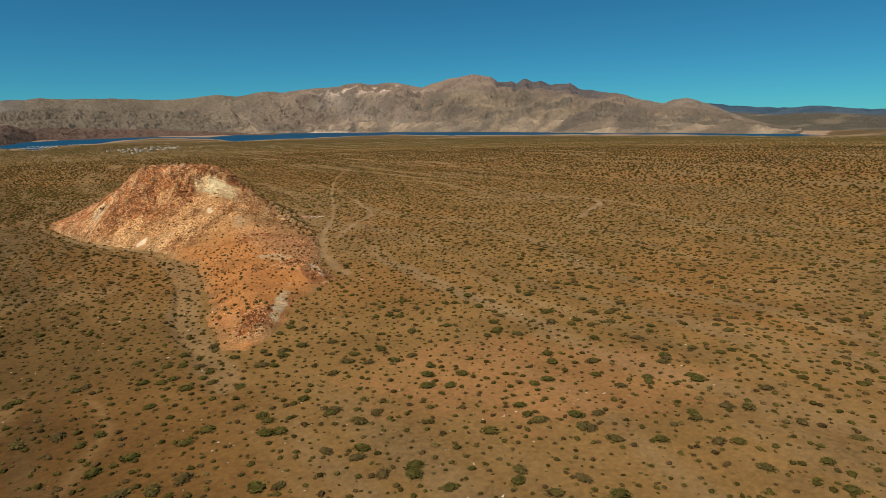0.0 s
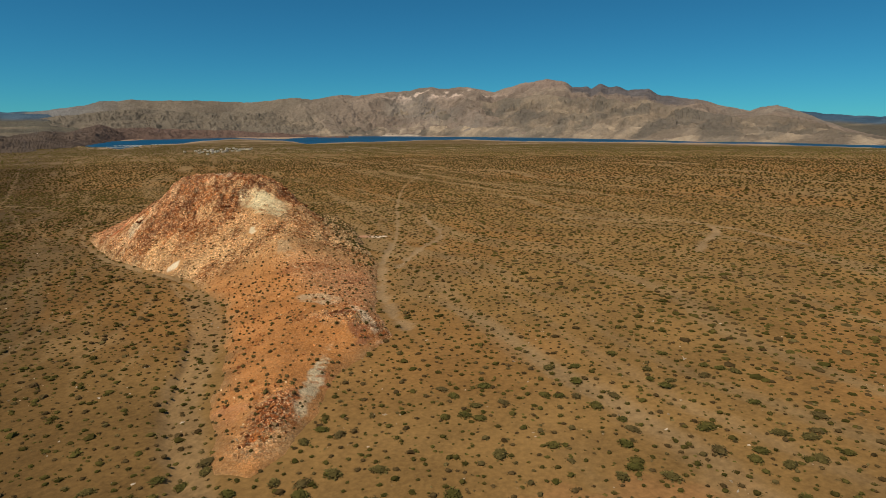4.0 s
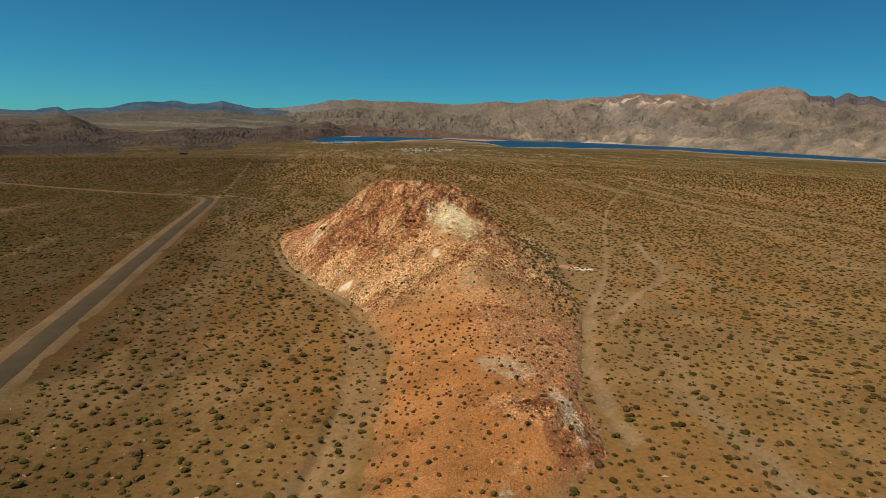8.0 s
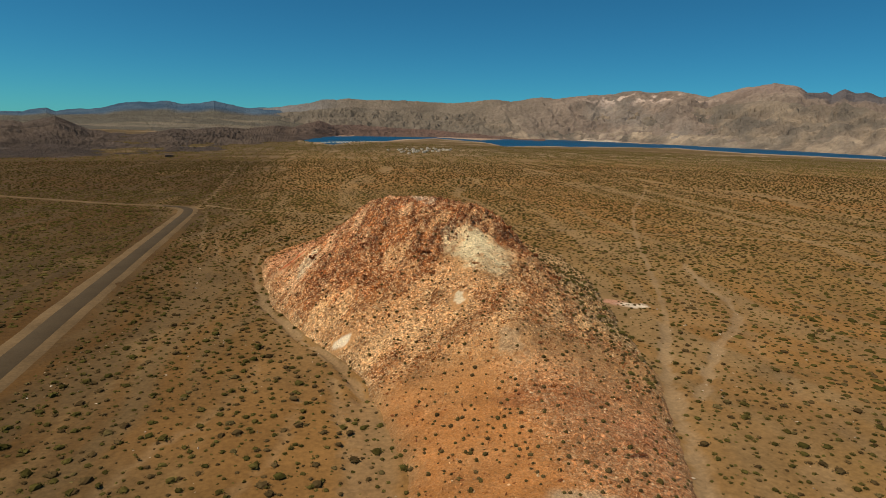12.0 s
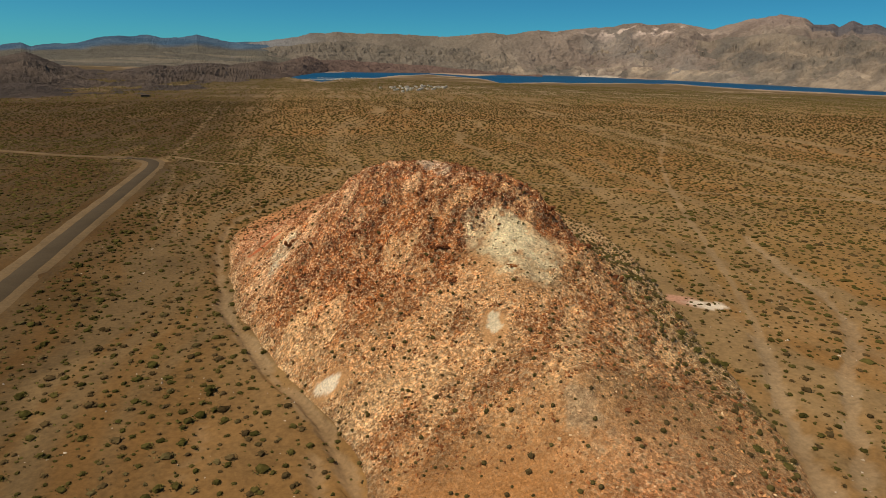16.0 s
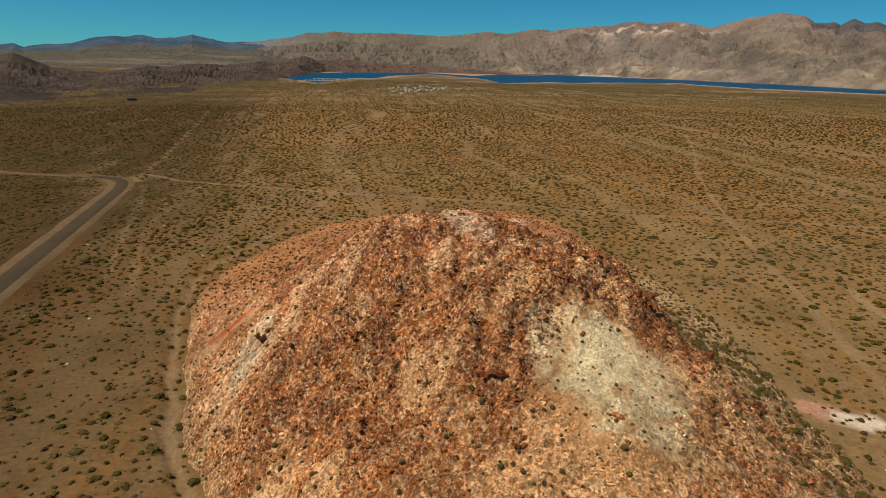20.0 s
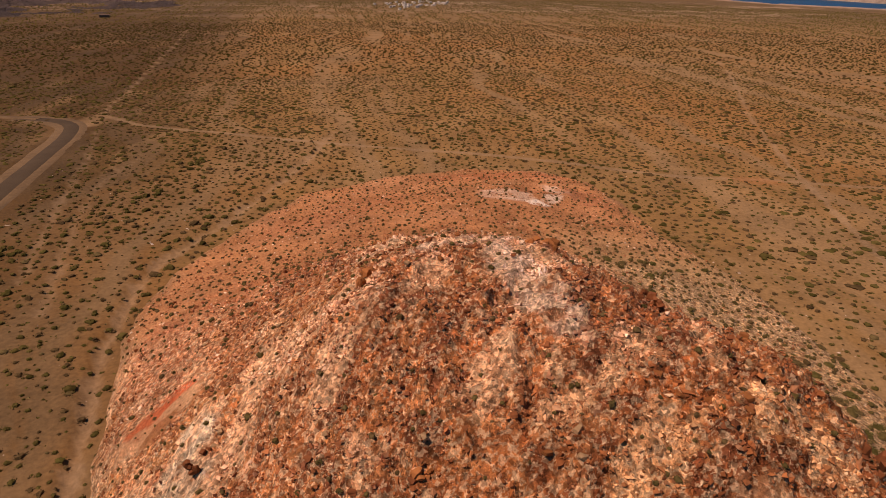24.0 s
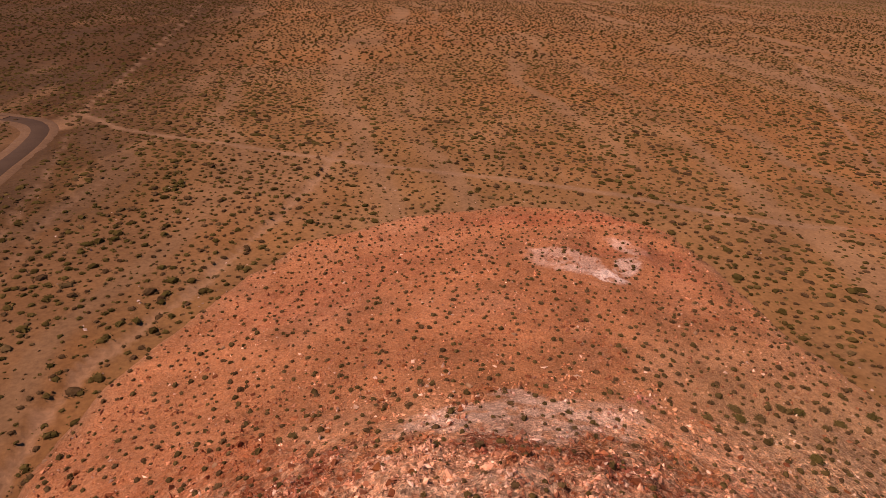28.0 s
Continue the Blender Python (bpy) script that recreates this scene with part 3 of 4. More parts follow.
def main_tone(x, y, u, a, n1, n2):
    c = mix((0.150, 0.115, 0.094), (0.195, 0.15, 0.12), ss(-0.4, 0.5, n2))
    c = mix(c, (0.17, 0.15, 0.13), ss(0.1, 0.6, fbm(x / 420, y / 420, 4, 131)) * 0.6)
    c = mix(c, (0.34, 0.275, 0.21), ss(0.25, 0.6, fbm(x / 160, y / 160, 4, 133)) * (1 - u) * 0.7)
    c = mix(c, (0.45, 0.38, 0.30), (1 - ss(0.015, 0.05, u)) * 0.8)
    c = mix(c, (0.56, 0.43, 0.36), ss(0.0, 0.25, fbm(x / 60, y / 45, 4, 135)) * np.exp(-((a - 58.5) / 4.5) ** 2) * np.exp(-((u - 0.88) / 0.07) ** 2))
    c = mix(c, (0.21, 0.155, 0.13), np.exp(-((a - 49) / 2.6) ** 2) * ss(0.7, 0.9, u) * 0.8)
    c = mix(c, mix((0.118, 0.097, 0.076), (0.15, 0.123, 0.095), ss(-0.3, 0.4, n1)), ss(62, 76, a) * 0.9)
    # left end blended to the bluish haze grey of the range behind
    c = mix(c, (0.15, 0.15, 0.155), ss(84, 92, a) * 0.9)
    # scaled paler, partly to carry the distance haze in the rock colour
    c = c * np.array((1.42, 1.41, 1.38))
    # cloud shade over the right-hand peaks, painted into their crest colour
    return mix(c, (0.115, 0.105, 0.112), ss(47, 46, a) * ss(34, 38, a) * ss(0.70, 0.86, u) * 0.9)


def dark_tone(x, y, u, a, n1, n2):
    c = mix((0.082, 0.062, 0.05), (0.128, 0.095, 0.073), ss(-0.4, 0.6, n2))
    return mix(c, (0.19, 0.12, 0.095), ss(94, 80, a) * 0.75)


def haze_blue_tone(x, y, u, a, n1, n2):
    # aerial haze painted as a blue base colour on the upper slopes
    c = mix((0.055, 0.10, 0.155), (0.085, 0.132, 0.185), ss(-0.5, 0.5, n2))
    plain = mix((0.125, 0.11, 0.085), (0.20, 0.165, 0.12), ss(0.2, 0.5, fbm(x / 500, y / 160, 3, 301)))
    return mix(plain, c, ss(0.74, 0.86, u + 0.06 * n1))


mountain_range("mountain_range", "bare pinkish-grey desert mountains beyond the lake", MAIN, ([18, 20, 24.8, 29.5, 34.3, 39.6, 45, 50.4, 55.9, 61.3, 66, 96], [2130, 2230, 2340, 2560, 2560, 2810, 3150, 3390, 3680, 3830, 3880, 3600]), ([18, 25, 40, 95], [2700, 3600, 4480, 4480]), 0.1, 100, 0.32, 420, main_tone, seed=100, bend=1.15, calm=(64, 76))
SKY_AZ = np.arange(20.0, 92.0, 0.35)
SKY_EL = np.interp(SKY_AZ, [p[0] for p in sorted(MAIN)], [p[1] for p in sorted(MAIN)])
FRONT = ([18, 20, 24.8, 29.5, 34.3, 39.6, 45, 50.4, 55.9, 61.3, 66, 96], [2130, 2230, 2340, 2560, 2560, 2810, 3150, 3390, 3680, 3830, 3880, 3600])


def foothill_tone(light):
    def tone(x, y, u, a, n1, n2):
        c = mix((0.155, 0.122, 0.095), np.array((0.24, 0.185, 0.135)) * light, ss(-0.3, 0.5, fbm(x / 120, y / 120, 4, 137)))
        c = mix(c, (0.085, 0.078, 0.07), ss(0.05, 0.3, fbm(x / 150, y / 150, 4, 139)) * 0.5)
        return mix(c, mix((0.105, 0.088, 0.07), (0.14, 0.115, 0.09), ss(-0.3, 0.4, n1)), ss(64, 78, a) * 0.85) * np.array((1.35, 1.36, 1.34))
    return tone


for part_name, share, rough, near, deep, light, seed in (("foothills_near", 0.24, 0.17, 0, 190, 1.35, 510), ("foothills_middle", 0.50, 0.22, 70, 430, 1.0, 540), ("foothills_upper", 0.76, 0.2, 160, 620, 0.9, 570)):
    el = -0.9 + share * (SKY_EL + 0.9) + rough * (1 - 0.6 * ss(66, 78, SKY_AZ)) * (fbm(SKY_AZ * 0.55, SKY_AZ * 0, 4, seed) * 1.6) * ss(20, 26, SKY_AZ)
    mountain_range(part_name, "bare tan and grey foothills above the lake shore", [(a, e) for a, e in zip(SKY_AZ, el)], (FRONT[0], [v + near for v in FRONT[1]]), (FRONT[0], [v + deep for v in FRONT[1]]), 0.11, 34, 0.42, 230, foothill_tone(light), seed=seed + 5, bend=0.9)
mountain_range("dark_hills", "low dark brown rocky hills on the plain", DARK, ([68, 76, 86, 90, 94, 100, 105, 113, 130], [3300, 3300, 2750, 1650, 1200, 960, 930, 850, 850]), ([68, 80, 90, 100, 108, 130], [3500, 3450, 2900, 2200, 1850, 1850]), 0.08, 60, 0.32, 240, dark_tone, low=-12, seed=200, bend=1.2)
mountain_range("distant_range_left", "hazy blue-grey distant mountain range", BLUE_LEFT, ([85, 92, 135], [3500, 2700, 2600]), ([85, 135], [4560, 4560]), 0.1, 60, 0.12, 400, haze_blue_tone, low=-9, seed=300, bend=2.0)
mountain_range("distant_range_right", "hazy blue-grey distant mountain range", BLUE_RIGHT, ([-5, 35], [2500, 2900]), ([-5, 35], [4600, 4600]), 0.1, 60, 0.12, 400, haze_blue_tone, low=-9, seed=400, bend=1.9)

# ---- the hill ----
RUST, BROWN, CREAM, PINK, TAN = np.array((0.37, 0.138, 0.042)), np.array((0.19, 0.066, 0.024)), np.array((0.50, 0.35, 0.175)), np.array((0.43, 0.232, 0.122)), np.array((0.43, 0.275, 0.135))


# bare or tinted patches: centre, half sizes, turn, colour, strength
PATCHES = [(72, 238, 5.0, 6.0, 20, (0.87, 0.71, 0.42), 0.9), (76, 232.5, 6.2, 6.5, 0, (0.87, 0.71, 0.42), 0.9), (44, 292, 12, 16, 10, (0.44, 0.165, 0.062), 0.85), (66, 220, 1.0, 2.0, -15, (0.78, 0.64, 0.42), 0.9), (43.7, 224, 1.8, 1.15, -30, (0.84, 0.70, 0.50), 0.95), (70.3, 200.5, 2.6, 3.4, 0, (0.56, 0.38, 0.21), 0.7),
           (38, 266, 2.6, 6.5, -12, (0.56, 0.47, 0.31), 0.9), (33.8, 279.6, 3.6, 1.25, 12, (0.62, 0.14, 0.05), 1.0), (35.3, 269, 1.4, 0.8, 20, (0.52, 0.16, 0.06), 0.6), (32, 272, 3.2, 1.5, 30, (0.50, 0.20, 0.08), 0.6), 
           (65.5, 162, 4.5, 5.5, 20, (0.60, 0.48, 0.31), 0.6), (31.5, 290, 5.5, 15, 5, (0.44, 0.165, 0.07), 0.8), (99.5, 338, 4.6, 2.6, -40, (0.86, 0.72, 0.54), 1.0), (96, 343, 7.5, 4.6, -60, (0.68, 0.47, 0.31), 0.85), (106.5, 341.5, 5.0, 2.1, 48, (0.70, 0.52, 0.36), 0.95), (111.5, 349.5, 2.1, 5, 15, (0.66, 0.47, 0.32), 0.9), (105.5, 349, 4.2, 4.8, 0, (0.44, 0.17, 0.075), 0.75),
           (73.5, 303.4, 2.2, 2.0, 0, (0.62, 0.43, 0.27), 0.85), (87, 303, 2.0, 1.2, 0, (0.62, 0.28, 0.17), 0.7), (104, 366, 22, 4, -8, (0.46, 0.155, 0.06), 0.7), (58, 344, 20, 8, 30, (0.42, 0.165, 0.068), 0.7), (116, 343, 5, 9, 0, (0.47, 0.17, 0.07), 0.6), (71, 187, 10, 3.2, -15, (0.38, 0.145, 0.055), 0.8), (82, 178, 5, 4, 0, (0.42, 0.17, 0.08), 0.6),
           (77, 172.3, 2.6, 0.7, 5, (0.10, 0.045, 0.028), 0.9), (42, 115, 5.5, 3.2, 30, (0.34, 0.115, 0.045), 0.7), (36, 119, 3.5, 3, 0, (0.50, 0.22, 0.10), 0.6), (52.5, 124.5, 1.8, 3, -35, (0.42, 0.15, 0.06), 0.7), (64, 146, 2.6, 2.0, 20, (0.20, 0.07, 0.035), 0.9), (65, 138, 2.0, 3.0, -20, (0.30, 0.11, 0.05), 0.8),
           (73, 298, 12, 5, 5, (0.70, 0.52, 0.34), 0.9), (67.5, 292, 3.6, 2.4, 0, (0.26, 0.08, 0.034), 0.95), (52, 295, 6, 2.8, 20, (0.28, 0.09, 0.038), 0.9), (76, 288, 5.5, 2.7, -30, (0.22, 0.07, 0.032), 0.95), (62, 285, 9, 3, 5, (0.58, 0.43, 0.26), 0.6), (68, 266, 2.4, 10, 0, (0.76, 0.56, 0.38), 0.85), (66, 277, 8, 2.6, 0, (0.74, 0.54, 0.36), 0.75), (78.5, 265, 3, 5, 0, (0.24, 0.075, 0.03), 0.8), (50.4, 123, 1.3, 12.0, -31, (0.62, 0.49, 0.31), 0.95), (69.8, 146, 1.7, 9.5, -8, (0.70, 0.54, 0.37), 0.95)]


def hill_tone(x, y):
    h, d = hill_parts(x, y)
    c = mix(TAN * 1.08, (0.46, 0.25, 0.105), ss(-0.2, 0.4, fbm(x / 26, y / 26, 3, 141)))
    low = ss(215, 185, y + 0.3 * (x - 60))
    c = mix(c, (0.45, 0.215, 0.078), low * ss(78, 62, x) * 0.9)
    c = mix(c, (0.42, 0.20, 0.105), low * ss(62, 74, x) * 0.75)
    c = mix(c, (0.425, 0.212, 0.098), ss(285, 320, y - 0.3 * (x - 70)) * 0.9)
    c = mix(c, PINK, ss(0.1, 0.5, fbm(x / 14, y / 14, 3, 143)) * ss(300, 330, y) * 0.6)
    k = rockiness(x, y)
    c = mix(c, RUST, ss(0.3, 0.7, k + 0.35 * fbm(x / 5, y / 5, 4, 145)) * 0.8)
    c = mix(c, BROWN * 1.1, ss(0.0, 0.3, fbm(x / 5, y / 3, 4, 147) + 0.15 * ss(236, 256, y)) * k * 0.5)
    c = mix(c, CREAM, ss(0.1, 0.3, fbm(x / 6, y / 4, 4, 149)) * k * 0.45)
    bed, face = bedrock(x, y), np.maximum(k, 0.8 * ss(196, 212, y) * ss(310, 285, y))
    wx, wy = x + 0.5 * vnoise(x / 1.1, y / 1.1, 305), y + 0.5 * vnoise(x / 1.1, y / 1.1, 306)
    (_, v1), (_, v2) = cells((0.62 * wx + 0.78 * wy) / 2.8, (-0.78 * wx + 0.62 * wy) / 1.7, 301), cells(wx / 1.15, wy / 0.9, 311)
    c = mix(c, mix(mix((0.68, 0.465, 0.26), (0.52, 0.31, 0.155), ss(-0.3, 0.3, fbm(x / 9, y / 9, 3, 151))), (0.66, 0.455, 0.305), ss(246, 262, y) * 0.8), (1 - bed) * face * 0.75)
    stone = mix((0.34, 0.122, 0.04), (0.155, 0.053, 0.025), ss(0.25, 0.8, v1))
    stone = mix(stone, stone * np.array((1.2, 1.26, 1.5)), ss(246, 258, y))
    stone = mix(stone, (0.50, 0.24, 0.10), ss(0.72, 0.8, v2) * 0.7)
    stone = mix(stone, (0.12, 0.045, 0.026), ss(0.2, 0.12, v2) * 0.7)
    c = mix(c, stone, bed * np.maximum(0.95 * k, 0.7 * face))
    flank = ss(88, 100, x) * ss(330, 290, y) * ss(190, 215, y)
    c = mix(c, (0.36, 0.28, 0.15), flank * 0.75)
    c = c * np.array((1.11, 0.96, 0.80))
    mottle = np.maximum(ss(0.05, 0.35, fbm(x / 2.6, y / 2.6, 3, 153)), 2.0 * ss(0.22, 0.34, fbm(x / 1.3, y / 1.0, 3, 155)))
    for cx, cy, rx, ry, t, tone, amt in PATCHES:
        c = mix(c, tone, amt * blob(x, y, cx, cy, rx, ry, t, 0.4 if rx * ry > 9 else 0.8, int(cx)) * (1 - 0.4 * mottle * (rx * ry > 9)))
    return mix(c, GREY * 0.85, ss(3.5, -1.5, d + 2.0 * fbm(x / 4, y / 4, 3, 157)) * 0.65)


hx, hy = np.arange(18, 132, 0.33), np.arange(97, 384, 0.33)
HY, HX = np.meshgrid(hy, hx, indexing="ij")
HZ = hill_z(HX, HY)
_, HD = hill_parts(HX, HY)
HZ = np.where(HD < 0, ground_z(HX, HY) + np.maximum(HD * 0.4, -2.5), HZ)
keep = (HD > -5).reshape(-1)
hf = grid_faces(len(hy), len(hx))
hf = hf[keep[hf].all(1)]
used = np.unique(hf)
remap = np.full(HX.size, -1)
remap[used] = np.arange(len(used))
hv = np.stack([HX, HY, HZ], -1).reshape(-1, 3)[used]
hill_mesh = fast_mesh("hill", hv, remap[hf], hill_tone(HX, HY).reshape(-1, 3)[used], M_HILL, True)
rubble = np.maximum(np.maximum(rockiness(HX, HY) * 0.95, 0.16), 0.85 * ss(194, 212, HY) * ss(310, 288, HY) + 0.6 * ss(60, 70, HX) * ss(205, 190, HY)).reshape(-1)[used]
hill_mesh.attributes.new("rock", "FLOAT", "POINT").data.foreach_set("value", np.ascontiguousarray(rubble * np.clip(1 - 0.6 * blob(HX, HY, 74, 234, 8, 9) - 0.9 * (blob(HX, HY, 66, 219.5, 2, 3) + blob(HX, HY, 43.8, 223.8, 3, 2.4, -30) + blob(HX, HY, 34, 278, 5, 2.8, 8)), 0, 1).reshape(-1)[used], np.float32))
hill = tagged(new("hill", hill_mesh), "rust and cream rocky desert hill with bare crags", "hill", kind="structure")


# ---- road ----
def resample(pts, step):
    out = []
    p = [Vector((*a, 0)) for a in pts]
    for i in range(len(p) - 1):
        a, b, c, d = p[max(i - 1, 0)], p[i], p[i + 1], p[min(i + 2, len(p) - 1)]
        n = max(2, int((c - b).length / step))
        for j in range(n):
            t = j / n
            m0, m1 = (c - a) * 0.5, (d - b) * 0.5
            m0, m1 = m0 * min(1, (c - b).length / max(m0.length, 1e-6)), m1 * min(1, (c - b).length / max(m1.length, 1e-6))
            out.append(b * (2 * t ** 3 - 3 * t * t + 1) + m0 * (t ** 3 - 2 * t * t + t) + c * (-2 * t ** 3 + 3 * t * t) + m1 * (t ** 3 - t * t))
    return np.array([(v.x, v.y) for v in out + [p[-1]]])


def strip(name, pts, offsets, lift, mat, wobble=0.0, drop=0.4):
    c = resample(pts, 4.0)
    t = np.gradient(c, axis=0)
    t /= np.linalg.norm(t, axis=1)[:, None]
    nrm = np.c_[-t[:, 1], t[:, 0]]
    rows = []
    for k, o in enumerate(offsets):
        edge = k in (0, len(offsets) - 1)
        w = wobble * vnoise(np.arange(len(c)) * 0.45, np.full(len(c), k * 7.7), 3) if edge else 0
        q = c + nrm * (o + np.sign(o) * w)[:, None] if edge else c + nrm * o
        rows.append(np.c_[q, ground_z(c[:, 0], c[:, 1]) + (lift - drop if edge else lift)])
    v = np.stack(rows, 1).reshape(-1, 3)
    return fast_mesh(name, v, grid_faces(len(c), len(offsets))[:, ::-1], None, mat, True)


tagged(new("road_shoulder", strip("road_shoulder", ROAD[:8] + ROAD_BEND, (-5.6, -4.7, -2.2, 2.2, 4.7, 5.6), 0.10, M_SHOULDER, 0.8)), "graded tan gravel verge along the desert road", "verge", kind="structure")
tagged(new("road", strip("road", ROAD[:8] + ROAD_BEND, (-2.4, -2.2, 0.0, 2.2, 2.4), 0.15, M_ASPHALT, 0.12, 0.08)), "narrow old grey asphalt road through the desert", "road", kind="structure")
tagged(new("dirt_road", strip("dirt_road", DIRT_ROAD, (-1.9, -1.3, 0.0, 1.3, 1.9), 0.3, M_SHOULDER, 0.5)), "unpaved pale dirt road leaving the junction", "dirt road", kind="structure")

# ---- scrub ----
def bush_template(n_leaf, seed, core=0.8):
    """Vertices, triangles and a tint to each vertex of a lumpy dome of twigs under small leaf sprays, radius 1."""
    r = np.random.default_rng(seed)
    v, f, c = [], [], []
    ring = 7 if n_leaf > 40 else 6 if n_leaf > 5 else 4 + n_leaf
    long = r.uniform(0.8, 1.25)
    levels = ((0.8, -0.05), (1.0, 0.32), (0.62, 0.66)) if n_leaf > 5 else ((0.95, -0.05), (0.78, 0.45))
    for lev, (rr, z) in enumerate(levels):
        for i in range(ring):
            a = 2 * math.pi * (i + 0.5 * lev) / ring
            q = core * rr * r.uniform(0.72, 1.22)
            v.append((q * math.cos(a) * long, q * math.sin(a) / long, z * r.uniform(0.75, 1.2)))
    v.append((r.uniform(-.12, .12), r.uniform(-.12, .12), 0.76 * r.uniform(0.85, 1.1)))
    top = len(v) - 1
    for lev in range(len(levels) - 1):
        for i in range(ring):
            j, a, b = (i + 1) % ring, lev * ring, (lev + 1) * ring
            f += [(a + i, a + j, b + i), (a + j, b + j, b + i)]
    for i in range(ring):
        f.append((top - ring + i, top - ring + (i + 1) % ring, top))
    c += list(r.uniform(0.5, 0.9, len(v)))
    for _ in range(n_leaf):
        a, e = r.uniform(0, 2 * math.pi), math.asin(r.uniform(0.08, 1))
        d = np.array((math.cos(a) * math.cos(e) * long, math.sin(a) * math.cos(e) / long, math.sin(e) * 0.8))
        q = d * r.uniform(0.55, 0.95)
        side, up = r.normal(size=3), r.normal(size=3) * 0.5 + d
        side *= r.uniform(0.10, 0.2) / np.linalg.norm(side)
        tip = q + up * r.uniform(0.16, 0.34) / np.linalg.norm(up)
        b = len(v)
        v += [tuple(q - side), tuple(q + side), tuple(tip)]
        f.append((b, b + 1, b + 2))
        c += [r.uniform(0.75, 1.35)] * 3
    return np.array(v), np.array(f), np.array(c)


def scatter_mesh(name, templates, which, pos, size, turn, flat, tint, mat, tilt=None):
    """All copies of the templates, joined to one mesh."""
    V, F, C, base = [], [], [], 0
    for k, (tv, tf, *tc) in enumerate(templates):
        s = which == k
        n = s.sum()
        if not n:
            continue
        ca, sa = np.cos(turn[s])[:, None], np.sin(turn[s])[:, None]
        x, y, z = tv[:, 0][None], tv[:, 1][None], tv[:, 2][None]
        P = np.stack([(x * ca - y * sa) * size[s][:, None] + pos[s, 0:1], (x * sa + y * ca) * size[s][:, None] + pos[s, 1:2], z * (size[s] * flat[s])[:, None] + pos[s, 2:3]], -1)
        V.append(P.reshape(-1, 3))
        F.append((tf[None] + (np.arange(n) * len(tv))[:, None, None]).reshape(-1, 3) + base)
        C.append(np.repeat(tint[s], len(tv), 0) * (np.tile(tc[0], n)[:, None] if tc else 1))
        base += n * len(tv)
    return fast_mesh(name, np.concatenate(V), np.concatenate(F), np.concatenate(C), mat)


def on_road(x, y, pad=7.2):
    return np.minimum(line_dist(x, y, ROAD), line_dist(x, y, DIRT_ROAD) + 3.4) < pad


def bush_tint(n, r):
    c = mix((0.092, 0.08, 0.021), (0.135, 0.104, 0.031), r.random(n))
    c = mix(c, (0.19, 0.135, 0.058), (r.random(n) < 0.12) * 0.7)
    return mix(c, (0.135, 0.085, 0.039), (r.random(n) < 0.28) * 0.8) * r.uniform(0.65, 1.1, n)[:, None]


def place_bushes(x0, x1, y0, y1, cell, r, keep_fn):
    gx, gy = np.meshgrid(np.arange(x0, x1, cell), np.arange(y0, y1, cell))
    x, y = gx.ravel() + r.uniform(-.55, .55, gx.size) * cell, gy.ravel() + r.uniform(-.55, .55, gx.size) * cell
    ok = keep_fn(x, y)
    return x[ok], y[ok]


br = np.random.default_rng(21)


def sector(x, y, pad=4):
    az, r = polar(x, y)
    return (az > 4 - pad) & (az < 114 + pad)


def near_keep(x, y):
    s = streaks(x, y)
    p = 1.0 + (0.35 + 0.55 * ss(150, 330, y)) * (s - 0.2) + 0.22 * fbm(x / 30, y / 30, 3, 161)
    bed = ss(0.42, 0.56, wash_amount(x, y))
    p = p * (1 - 0.9 * bed) * (1 - 0.95 * track_amount(x, y))
    p = p + 0.1 * ss(48, 34, x) * (p > 0.3)
    fringe = (1 - ss(1, 3, np.abs(line_dist(*wander(x, y), WASH_LEFT + WASH_LEFT_LOW[1:]) - 3.0))) + (1 - ss(0.6, 1.8, np.abs(line_dist(*wander(x, y), WASH_RIGHT) - 2.6))) + 0.6 * (1 - ss(1.5, 4, np.abs(line_dist(x, y, ROAD) - 9.0)))
    return (br.random(len(x)) < np.clip(p + 0.5 * fringe, 0, 1) * (1 - 0.9 * bed)) & ~on_road(x, y) & ~inside(x, y, OUTLINE) & (sector(x, y, 25) | (np.hypot(x - 60, y - 150) < 190))


T_NEAR = [bush_template(24, 300 + i, 0.66) for i in range(8)]
T_MID = [bush_template(0, 320 + i, 1.0) for i in range(6)]
T_LOW = [bush_template(-1, 340 + i, 1.0) for i in range(6)]
T_TUFT = [(np.array([(-.9, -.5, -.1), (.9, -.5, -.1), (0, 1, -.1), (0.15, 0.1, .8), (0.7, 0.5, 0.6), (-0.6, 0.4, 0.5)]), np.array([(0, 1, 3), (1, 2, 4), (2, 0, 5), (0, 1, 4), (1, 2, 3), (2, 0, 3)]))]
T_FAR = [(np.array([(-.9, -.5, -.1), (.9, -.5, -.1), (0, 1, -.1), (0.05, 0, .8)]), np.array([(0, 1, 3), (1, 2, 3), (2, 0, 3)]))]
bx, by = place_bushes(-150, 330, 0, 560, 1.9, br, near_keep)
near_m = np.minimum(line_dist(bx, by, [(15, 40), (45, 130)]), line_dist(bx, by, [(45, 130), (60, 350)])) < 76
n = len(bx)
bsize = np.clip(br.lognormal(-0.74, 0.4, n), 0.16, 1.15)
bsize = np.clip(bsize * (1.0 + 0.16 * ss(48, 30, bx) * ss(180, 260, by)), 0.2, 1.4)
bsize = bsize * (1 + 0.4 * ss(200, 340, by) * np.clip(streaks(bx, by) - 0.1, -0.6, 0.7))
bz = ground_z(bx, by)
bpos = np.c_[bx, by, bz]
btint, bturn, bflat = bush_tint(n, br), br.uniform(0, 6.28, n), br.uniform(0.42, 0.7, n)


